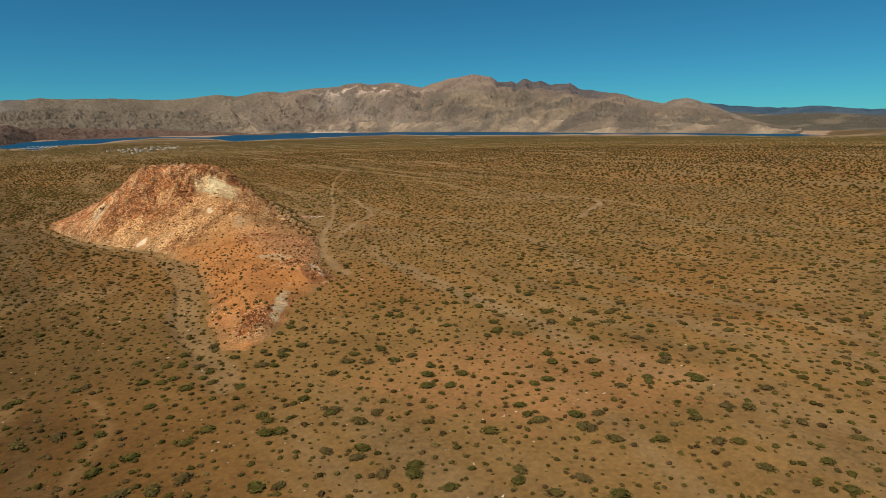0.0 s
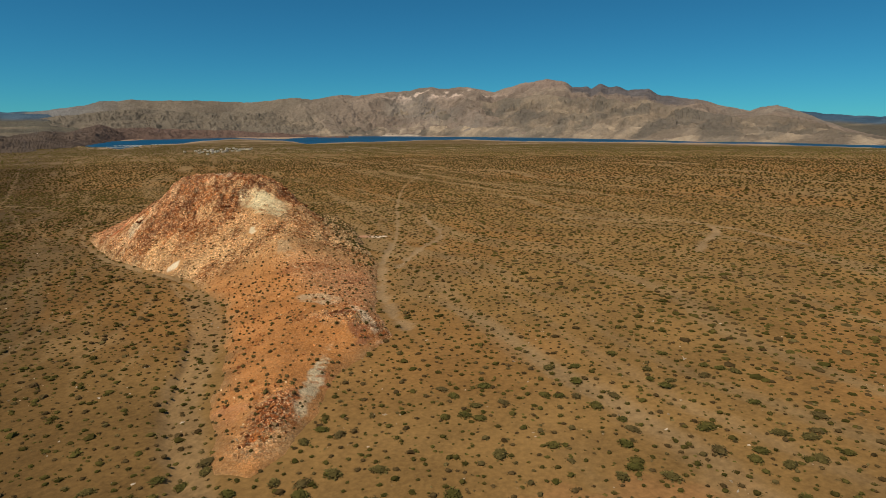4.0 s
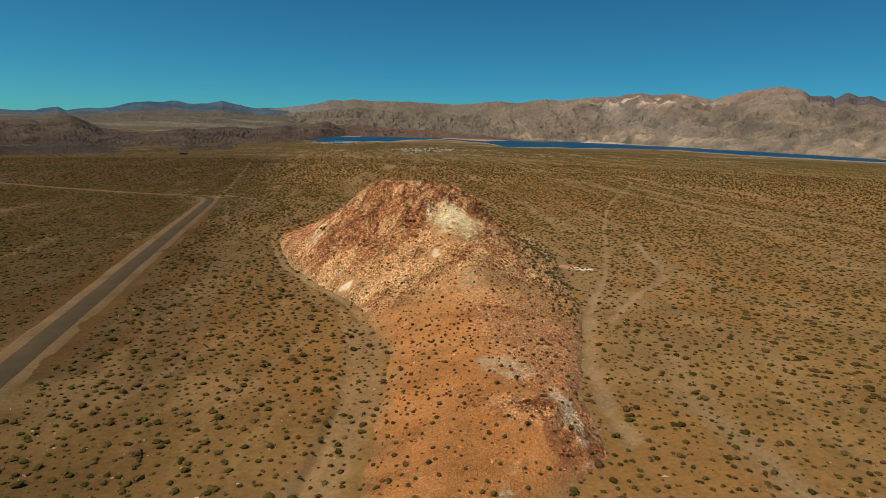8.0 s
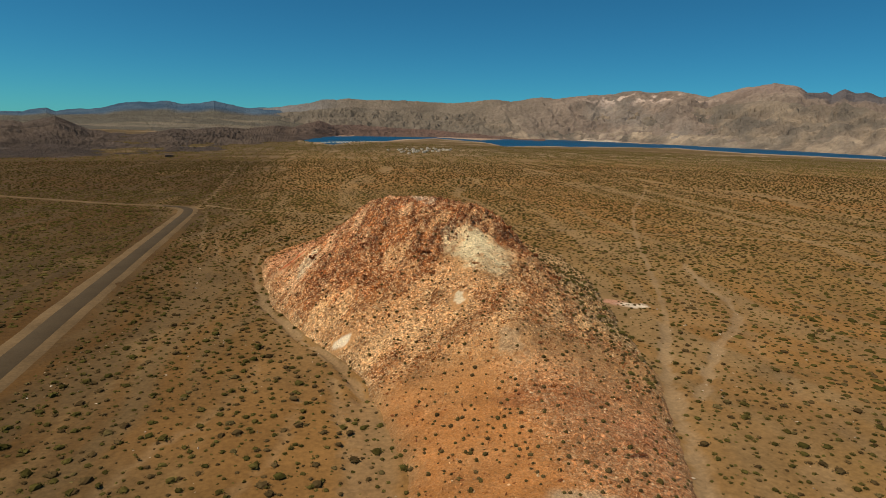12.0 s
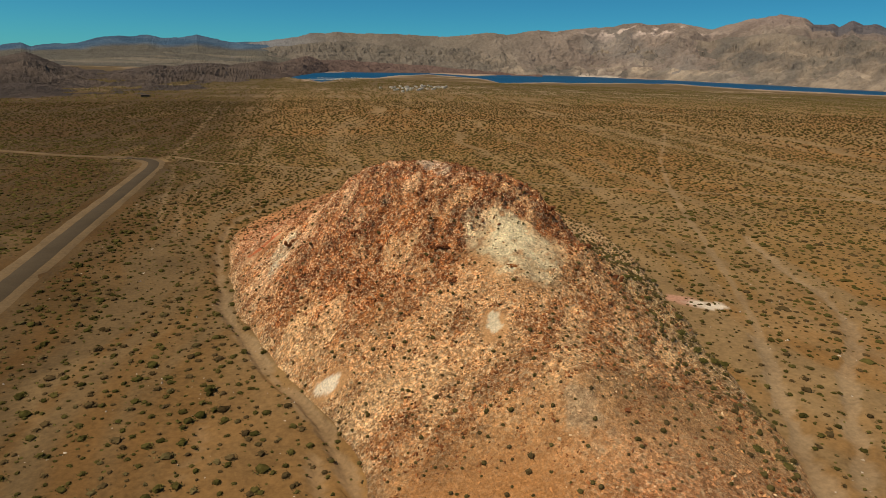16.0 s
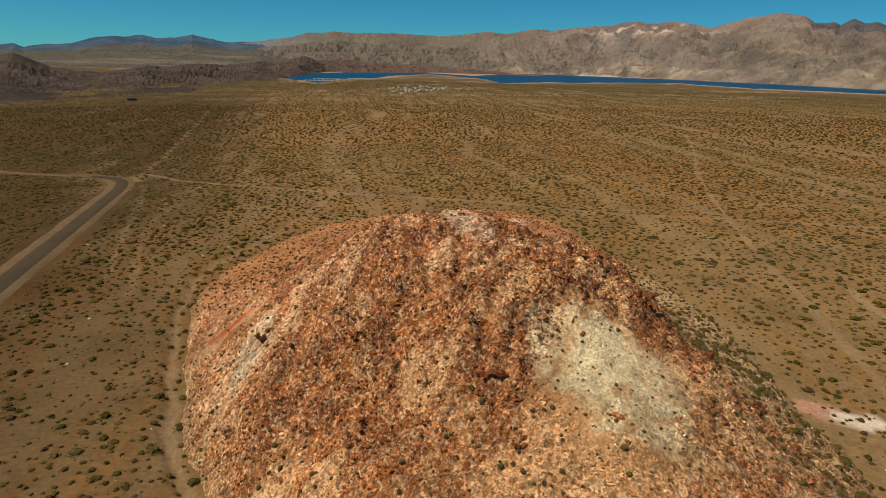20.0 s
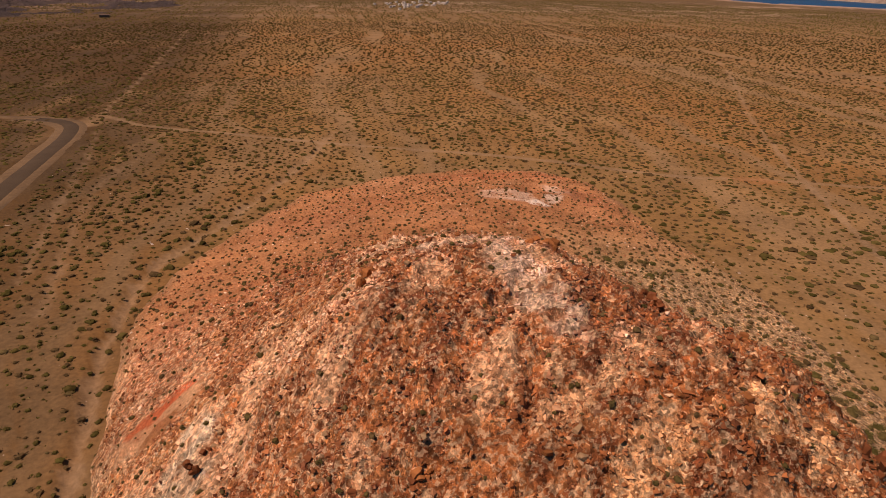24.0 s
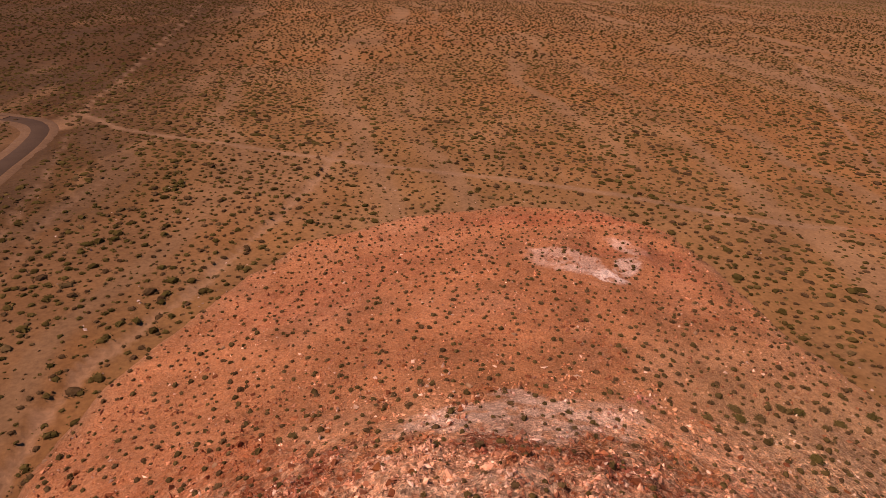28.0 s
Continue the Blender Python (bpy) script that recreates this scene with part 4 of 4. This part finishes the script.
def bush_stuff(name, label, sel, templates, which_n):
    return tagged(new(name, scatter_mesh(name, templates, br.integers(0, which_n, sel.sum()), bpos[sel], bsize[sel], bturn[sel], bflat[sel], btint[sel], M_LEAF)), label, "scrub", kind="stuff")


own = near_m & (bsize > 0.86) & (np.hypot(bx - 70, by - 120) < 110)
own_ids = np.flatnonzero(own)[:230]
own = np.zeros(n, bool)
own[own_ids] = True
bush_stuff("desert_scrub", "scattered olive creosote scrub on sandy ground", near_m & ~own, T_NEAR, len(T_NEAR))
bush_stuff("desert_scrub_outer", "scattered olive creosote scrub on the plain", ~near_m, T_MID, len(T_MID))

tx, ty = place_bushes(-120, 260, 10, 470, 1.9, br, lambda x, y: (np.hypot(x - 60, (y - 180) / 1.35) < 185) & ~inside(x, y, OUTLINE) & ~on_road(x, y, 6) & (br.random(len(x)) < 0.42 + 0.3 * fbm(x / 12, y / 12, 3, 165) - 0.35 * wash_amount(x, y) - 0.4 * track_amount(x, y)))
m = len(tx)
tagged(new("dry_tufts", scatter_mesh("dry_tufts", T_TUFT, np.zeros(m, int), np.c_[tx, ty, ground_z(tx, ty)], br.uniform(0.12, 0.36, m), br.uniform(0, 6.28, m), br.uniform(0.5, 1, m), bush_tint(m, br) * 1.15, M_LEAF)), "small dry brown tufts between the shrubs", "tufts", kind="stuff")

fx, fy = place_bushes(-900, 1500, -100, 1250, 3.3, br, lambda x, y: sector(x, y, 2) & ~((x > -150) & (x < 330) & (y < 560) & (y > 0)) & (np.hypot(x - 60, y - 180) < 760) & (br.random(len(x)) < 0.86 + 1.3 * (streaks(x, y) - 0.2)) & ~on_road(x, y, 7) & (track_amount(x, y) < 0.5))
m = len(fx)
tagged(new("desert_scrub_far", scatter_mesh("desert_scrub_far", T_LOW, br.integers(0, 6, m), np.c_[fx, fy, ground_z(fx, fy)], np.clip(br.lognormal(-0.3, 0.36, m), 0.32, 1.5), br.uniform(0, 6.28, m), br.uniform(0.6, 1, m), bush_tint(m, br) * 0.85, M_LEAF)), "olive creosote scrub dotting the far plain", "scrub", kind="stuff")
fx, fy = place_bushes(-1500, 2200, -100, 2100, 5.0, br, lambda x, y: sector(x, y, 2) & (np.hypot(x - 60, y - 180) >= 760) & (np.hypot(x - 60, y - 180) < 1750) & (br.random(len(x)) < 0.64 + 2.2 * (streaks(x, y) - 0.15)) & ~on_road(x, y, 7))
fx, fy = fx[lake_depth(fx, fy) < 0.05], fy[lake_depth(fx, fy) < 0.05]
m = len(fx)
tagged(new("desert_scrub_horizon", scatter_mesh("desert_scrub_horizon", T_FAR, np.zeros(m, int), np.c_[fx, fy, ground_z(fx, fy)], np.clip(br.lognormal(0.15, 0.28, m), 0.7, 2.2), br.uniform(0, 6.28, m), br.uniform(0.6, 1, m), bush_tint(m, br), M_LEAF)), "olive scrub dotting the plain towards the lake", "scrub", kind="stuff")


# bushes that grow on the hill
def hill_keep(x, y):
    ok = inside(x, y, OUTLINE)
    k = rockiness(x, y)
    flank = ss(86, 100, x) * ss(340, 300, y)
    bare = sum(blob(x, y, cx, cy, rx, ry) for cx, cy, rx, ry in ((66, 220, 2, 3), (43.5, 223.5, 3, 2.5), (98, 337, 5, 2.5), (50, 123, 2, 8)))
    return ok & (br.random(len(x)) < np.clip(0.66 - 0.25 * k + 0.7 * flank + 0.25 * ss(285, 305, y) + 0.35 * blob(x, y, 74, 234, 8, 9) + 0.4 * fbm(x / 15, y / 15, 2, 171) - bare, 0, 1))


hbx, hby = place_bushes(20, 130, 104, 384, 1.6, br, hill_keep)
m = len(hbx)
hs = np.clip(br.lognormal(-1.2, 0.3, m), 0.14, 0.55) * (1 + 0.25 * ss(205, 190, hby)) * (1 - 0.35 * blob(hbx, hby, 75, 234, 9, 10)) * (1 + 0.12 * ss(288, 305, hby)) * (1 + 0.45 * ss(86, 98, hbx) * ss(290, 262, hby) * ss(190, 205, hby) + 0.3 * ss(84, 97, hbx) * ss(330, 290, hby))
hp = np.c_[hbx, hby, hill_z(hbx, hby) - 0.03]
ht = mix(bush_tint(m, br), (0.155, 0.11, 0.045), 0.4)
hown = np.zeros(m, bool)
hown[np.flatnonzero(hs > np.sort(hs)[-70])] = True
tagged(new("hill_scrub", scatter_mesh("hill_scrub", T_NEAR, br.integers(0, 8, (~hown).sum()), hp[~hown], hs[~hown], br.uniform(0, 6.28, (~hown).sum()), br.uniform(0.7, 1.1, (~hown).sum()), ht[~hown], M_LEAF)), "small dark scrub dotting the rocky hillside", "scrub", kind="stuff")


# single large bushes, with stems and foliage
def foliage_mesh(seed, tone):
    v, f, c = bush_template(150, seed, 0.78)
    return fast_mesh("foliage", v, f, np.tile(tone, (len(v), 1)) * c[:, None], M_LEAF)


def stems_mesh(seed):
    r = np.random.default_rng(seed)
    v, f = [], []
    for i in range(7):
        a, lean = 2 * math.pi * i / 7 + r.uniform(-.3, .3), r.uniform(0.35, 0.8)
        tip = np.array((math.cos(a) * lean, math.sin(a) * lean, r.uniform(0.5, 0.75)))
        b = len(v)
        for q, w in ((np.array((math.cos(a) * 0.06, math.sin(a) * 0.06, -0.08)), 0.035), (tip, 0.012)):
            for j in range(3):
                v.append(tuple(q + w * np.array((math.cos(2.09 * j), math.sin(2.09 * j), 0))))
        for j in range(3):
            k = (j + 1) % 3
            f += [(b + j, b + k, b + 3 + k), (b + j, b + 3 + k, b + 3 + j)]
    return fast_mesh("stems", np.array(v), np.array(f), None, M_STEM)


kinds = []
for i, tone in enumerate(((0.115, 0.094, 0.028), (0.102, 0.088, 0.026), (0.125, 0.097, 0.034), (0.13, 0.094, 0.038), (0.098, 0.086, 0.024))):
    e = tagged(new("creosote_bush"), "rounded olive-green creosote bush on sandy ground", "bush", "large creosote bushes")
    for o in (new("stems", stems_mesh(500 + i)), new("foliage", foliage_mesh(520 + i, tone))):
        o.parent = e
    kinds.append(e)
spots = [(bpos[i], bsize[i] * 1.05) for i in own_ids] + [(hp[i], hs[i] * 1.1) for i in np.flatnonzero(hown)]
first = list(kinds)
for i, (p, s) in enumerate(spots):
    mtx = Matrix.LocRotScale(Vector(p), Euler((0, 0, 2.4 * i)), Vector((s, s, s * 0.58)))
    if first:
        first.pop().matrix_basis = mtx
    else:
        e = copy_thing(kinds[i % 5], Matrix.Identity(4))
        e.matrix_basis = mtx


# ---- stones ----
def rock_template(seed, sub=0):
    """A broken, angular stone: a block with its corners knocked about, or a chipped ball."""
    r = np.random.default_rng(seed)
    b = bmesh.new()
    if sub:
        bmesh.ops.create_cube(b, size=1.7)
        for q in b.verts:
            q.co = q.co * r.uniform(0.75, 1.1) + Vector(r.uniform(-0.15, 0.15, 3))
        for _ in range(5):
            nrm = Vector(r.normal(size=3)).normalized()
            cut = bmesh.ops.bisect_plane(b, geom=b.verts[:] + b.edges[:] + b.faces[:], plane_co=nrm * r.uniform(0.6, 0.95), plane_no=nrm, clear_outer=True)
            bmesh.ops.edgeloop_fill(b, edges=[e for e in cut["geom_cut"] if isinstance(e, bmesh.types.BMEdge)])
    else:
        for c in ((1, 0, 0), (0, 1, 0), (-1, 0, 0), (0, -1, 0), (0, 0, 1), (0, 0, -1)):
            b.verts.new(Vector(c) * r.uniform(0.6, 1.25) + Vector(r.uniform(-0.4, 0.4, 3)))
        w = list(b.verts)
        for i in range(4):
            b.faces.new((w[i], w[(i + 1) % 4], w[4]))
            b.faces.new((w[(i + 1) % 4], w[i], w[5]))
    bmesh.ops.triangulate(b, faces=b.faces[:])
    b.verts.index_update()
    v = np.array([tuple(q.co) for q in b.verts]) * r.uniform(0.6, 1.35, 3) * (1, 1, 0.75)
    f = np.array([[q.index for q in t.verts] for t in b.faces])
    b.free()
    return v, f


T_ROCK = []
for i in range(24):
    v, f = rock_template(600 + i)
    T_ROCK.append((v @ np.array(Euler((1.1 * i, 2.3 * i, 0)).to_matrix()) * (1, 1, 0.8), f))
rr = np.random.default_rng(33)
rx, ry = rr.uniform(24, 126, 400000), rr.uniform(106, 378, 400000)
kk, (_, dd) = rockiness(rx, ry), hill_parts(rx, ry)
face = np.maximum(ss(196, 212, ry) * ss(335, 290, ry) * ss(98, 84, rx), 0.5 * ss(60, 70, rx) * ss(130, 140, ry) * ss(212, 196, ry))
smooth_patch = sum(blob(rx, ry, cx, cy, a, b) for cx, cy, a, b in ((66, 220, 2, 3), (43.5, 223.5, 3, 2.5), (70.3, 200.5, 3, 4), (34, 278, 6, 2.5), (38, 266, 2.5, 6), (98, 337, 6, 3), (73, 299, 7, 3), (67, 266, 2, 9), (66, 277, 6, 2), (50, 123, 4, 9), (68.3, 146, 2, 8)))
nest = 0.5 + 0.85 * fbm(rx / 1.9, ry / 1.5, 3, 199) + 0.3 * (rust_clump(rx, ry) - 0.5)
ok = (dd > 1) & inside(rx, ry, OUTLINE) & (rr.random(400000) < np.clip((0.07 + 0.42 * kk + 0.4 * face) * (0.12 + ss(0.42, 0.62, nest + 0.15 * kk)) * (1 - 0.35 * bedrock(rx, ry) * kk) - 0.5 * blob(rx, ry, 74, 234, 7.5, 9) - 0.75 * smooth_patch, 0.02, 1))
rx, ry, kk = rx[ok], ry[ok], kk[ok]
m = len(rx)
rs = np.clip(rr.lognormal(-2.02, 0.42, m), 0.055, 0.34)
clump = rust_clump(rx, ry) + 0.35 * fbm(rx / 1.3, ry / 1.3, 2, 197) + 0.06 + 0.07 * ss(205, 215, ry) * ss(245, 238, ry)
rt = mix(hill_tone(rx, ry) * 1.1, (0.76, 0.58, 0.34), (rr.random(m) < 0.16) * 0.7)
rt = mix(rt, mix((0.33, 0.112, 0.034), (0.17, 0.06, 0.024), rr.random(m)), ss(0.42, 0.54, clump + rr.normal(0, 0.16, m)) * 0.85)
rt = rt * rr.uniform(0.65, 1.35, m)[:, None]
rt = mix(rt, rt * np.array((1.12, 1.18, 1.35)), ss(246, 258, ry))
rp = np.c_[rx, ry, hill_z(rx, ry) + rs * 0.25]
big = np.zeros(m, bool)
big[np.argsort(rs)[-260:]] = True
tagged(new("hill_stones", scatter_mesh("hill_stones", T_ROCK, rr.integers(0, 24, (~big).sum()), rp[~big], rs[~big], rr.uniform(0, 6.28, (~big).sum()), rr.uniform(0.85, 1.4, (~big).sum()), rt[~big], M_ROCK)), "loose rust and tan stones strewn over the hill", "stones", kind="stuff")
boulder_mesh = []
for i in range(12):
    v, f = rock_template(640 + i, 2)
    tone = (RUST * 0.62, BROWN, TAN * 0.75, BROWN * 1.2)[i % 4]
    boulder_mesh.append(fast_mesh("boulder", v, f, np.tile(tone, (len(v), 1)), M_ROCK))
for j, i in enumerate(np.flatnonzero(big)):
    o = tagged(new("boulder", boulder_mesh[j % 12]), ("rust-red weathered boulder on the hill", "dark brown weathered boulder on the hill", "tan weathered boulder on the hill", "brown weathered boulder on the hill")[j % 4], "boulder", "boulders on the hill")
    s = rs[i] * 0.9
    o.matrix_basis = Matrix.LocRotScale(Vector(rp[i]), Euler((0.3 * math.sin(j), 0.3 * math.cos(j), 1.7 * j)), Vector((s, s, s * 0.9)))

# bare outcrops of broken blocks, each one mass of rock
block_meshes = {}
for t, tone in (("brown", BROWN * 1.1), ("rust", RUST)):
    block_meshes[t] = []
    for i in range(6):
        v, f = rock_template(660 + i, 1)
        block_meshes[t].append(fast_mesh("block", v, f, np.tile(tone * (0.7 + 0.07 * i), (len(v), 1)), M_ROCK))


def outcrop(seed, tone, long, wide, tall, blocks=18):
    """A mass of broken blocks leaning on each other."""
    r = np.random.default_rng(seed)
    e = tagged(new("rock_outcrop"), "jagged dark brown outcrop of broken rock" if tone == "brown" else "jagged rust-red outcrop of broken rock", "rock outcrop", "outcrops on the hill")
    for i in range(blocks):
        o = new("block", block_meshes[tone][i % 6])
        o.parent = e
        k = r.uniform(0.2, 0.38)
        o.matrix_basis = Matrix.LocRotScale(Vector((r.uniform(-0.45, 0.45) * long, r.uniform(-0.45, 0.45) * wide, r.uniform(-0.15, 0.12) * tall)), Euler(r.uniform(-0.45, 0.45, 3)), Vector((k * long * 0.3, k * wide * 0.42, k * tall * 0.75)))
    return e


for k, (x, y, long, wide, tall, turn, tone) in enumerate(((83.5, 245.5, 5, 3, 2.4, -35, "brown"), (88.5, 241, 4.5, 2.2, 2.0, -50, "brown"), (92.5, 236, 5, 2, 1.8, -50, "brown"), (96.5, 233, 3.4, 2, 1.6, -40, "brown"), (63.3, 238, 4.8, 1.6, 1.2, 5, "brown"), (57, 242, 2.4, 1.5, 1.0, 0, "brown"),
                                                       (56.5, 252, 3.6, 1.8, 1.3, 25, "rust"), (51, 251.6, 2.2, 1.6, 1.3, 0, "brown"), (63.7, 230.3, 2.6, 2.0, 1.1, 30, "brown"), (72.3, 229.5, 2.2, 1.2, 0.8, 10, "rust"), (40, 266.5, 2.6, 2.0, 1.7, 40, "brown"), (64, 146, 3.6, 1.8, 1.1, 15, "brown"),
                                                       (65, 137.5, 2.6, 2.2, 0.8, -30, "rust"), (77, 172.4, 4.6, 0.9, 0.5, 3, "brown"), (55.5, 273, 3.2, 2.6, 2.0, 20, "rust"), (78, 264, 4.0, 2.2, 1.7, -15, "brown"), (73, 275, 4.2, 2.4, 1.6, -25, "rust"), (81, 256, 3.4, 2.2, 1.7, -30, "rust"), (40.5, 116, 3.0, 1.8, 0.9, 30, "rust"), (38.5, 110, 2.6, 2.0, 0.8, 60, "rust"))):
    o = outcrop(700 + k, tone, long, wide, tall)
    o.matrix_basis = pose(x, y, float(hill_z(np.array([x]), np.array([y]))[0]), 0, 0, turn)

# pale stones washed out on the desert floor
sx, sy = rr.uniform(-20, 150, 9000), rr.uniform(40, 400, 9000)
ok = ~inside(sx, sy, OUTLINE) & ~on_road(sx, sy, 6) & (rr.random(9000) < 0.08 + 0.5 * np.maximum(wash_amount(sx, sy), ss(0.2, 0.5, fbm(sx / 25, sy / 25, 3, 181))))
sx, sy = sx[ok], sy[ok]
m = len(sx)
tagged(new("floor_stones", scatter_mesh("floor_stones", T_ROCK, rr.integers(0, 24, m), np.c_[sx, sy, ground_z(sx, sy)], np.clip(rr.lognormal(-1.75, 0.4, m), 0.08, 0.45), rr.uniform(0, 6.28, m), rr.uniform(0.6, 1, m), mix((0.34, 0.24, 0.14), (0.60, 0.50, 0.38), rr.random(m)), M_ROCK)), "pale stones strewn along the washes", "stones", kind="stuff")

# ---- settlement by the lake ----
def box(b, x0, x1, y0, y1, z0, z1):
    vs = [b.verts.new((x, y, z)) for z in (z0, z1) for x, y in ((x0, y0), (x1, y0), (x1, y1), (x0, y1))]
    for q in ((3, 2, 1, 0), (4, 5, 6, 7), (0, 1, 5, 4), (1, 2, 6, 5), (2, 3, 7, 6), (3, 0, 4, 7)):
        b.faces.new([vs[i] for i in q])


def part(name, b, mat, parent, label=""):
    me = bpy.data.meshes.new(name)
    b.to_mesh(me)
    b.free()
    me.materials.append(mat)
    o = new(name, me)
    o.parent = parent
    return tagged(o, label)


def house(length, depth, height):
    e = tagged(new("house"), "small pale single-storey house near the lake", "house", "lakeside settlement")
    b = bmesh.new()
    box(b, -length / 2, length / 2, -depth / 2, depth / 2, -0.4, height)
    part("wall", b, M_WALL, e)
    b = bmesh.new()
    o, t = 0.4, height + depth * 0.18
    v = [b.verts.new(c) for c in ((-length / 2 - o, -depth / 2 - o, height), (length / 2 + o, -depth / 2 - o, height), (length / 2 + o, depth / 2 + o, height), (-length / 2 - o, depth / 2 + o, height), (-length / 2 - o, 0, t), (length / 2 + o, 0, t))]
    for q in ((0, 1, 5, 4), (2, 3, 4, 5), (0, 4, 3), (1, 2, 5), (3, 2, 1, 0)):
        b.faces.new([v[i] for i in q])
    part("roof", b, M_ROOF, e)
    for k in (-0.3, 0.25):
        b = bmesh.new()
        box(b, k * length - 0.6, k * length + 0.6, -depth / 2 - 0.05, -depth / 2 + 0.02, 0.9, 2.1)
        part("window", b, M_DARK, e)
    return e


hr = random.Random(5)
houses = [house(4.6, 3.6, 2.4), house(6.5, 2.8, 2.3), house(3.6, 3.0, 2.4)]
for i in range(46):
    u = hr.random()
    x, y = 215 + 150 * u + hr.uniform(-16, 16), 1250 + 190 * u + hr.uniform(-80, 80)
    mt = pose(x, y, float(ground_z(np.array([x]), np.array([y]))[0]), 0, 0, hr.choice((20, 110, 35, -60)))
    if i < 3:
        houses[i].matrix_basis = mt
    else:
        copy_thing(houses[i % 3], mt)


# a dark shed out on the plain, and floating docks at the lake
shed = tagged(new("shed"), "long low dark shed on the open plain", "shed")
b = bmesh.new()
box(b, -5, 5, -2.5, 2.5, -0.6, 2.4)
part("wall", b, M_STEM, shed)
b = bmesh.new()
v = [b.verts.new(c) for c in ((-5.4, -2.9, 2.4), (5.4, -2.9, 2.4), (5.4, 2.9, 2.4), (-5.4, 2.9, 2.4), (-5.4, 0, 3.3), (5.4, 0, 3.3))]
for q in ((0, 1, 5, 4), (2, 3, 4, 5), (0, 4, 3), (1, 2, 5), (3, 2, 1, 0)):
    b.faces.new([v[i] for i in q])
part("roof", b, M_STEM, shed)
shed.matrix_basis = pose(-132, 1005, float(ground_z(np.array([-132.0]), np.array([1005.0]))[0]) + 0.3, 0, 0, 10)


def dock(length, fingers):
    e = tagged(new("floating_dock"), "pale floating dock with finger berths on the lake", "dock", "marina docks")
    b = bmesh.new()
    box(b, -length / 2, length / 2, -2, 2, -0.4, 0.7)
    part("walkway", b, M_WALL, e)
    for i in range(fingers):
        b = bmesh.new()
        x = -length / 2 + (i + 0.5) * length / fingers
        box(b, x - 1.6, x + 1.6, 2.1, 13, -0.4, 1.6)
        part("berth", b, M_WALL, e)
    return e


docks = [dock(90, 8), dock(60, 6)]
for i, (az, r) in enumerate(((86.3, 1760), (85.2, 1800), (84.0, 1900), (83.2, 2000), (85.6, 1900))):
    mt = pose(VIEW[0] + r * math.cos(radians(az)), VIEW[1] + r * math.sin(radians(az)), LAKE_Z, 0, 0, -12 + 6 * i)
    if i < 2:
        docks[i].matrix_basis = mt
    else:
        copy_thing(docks[i % 2], mt)
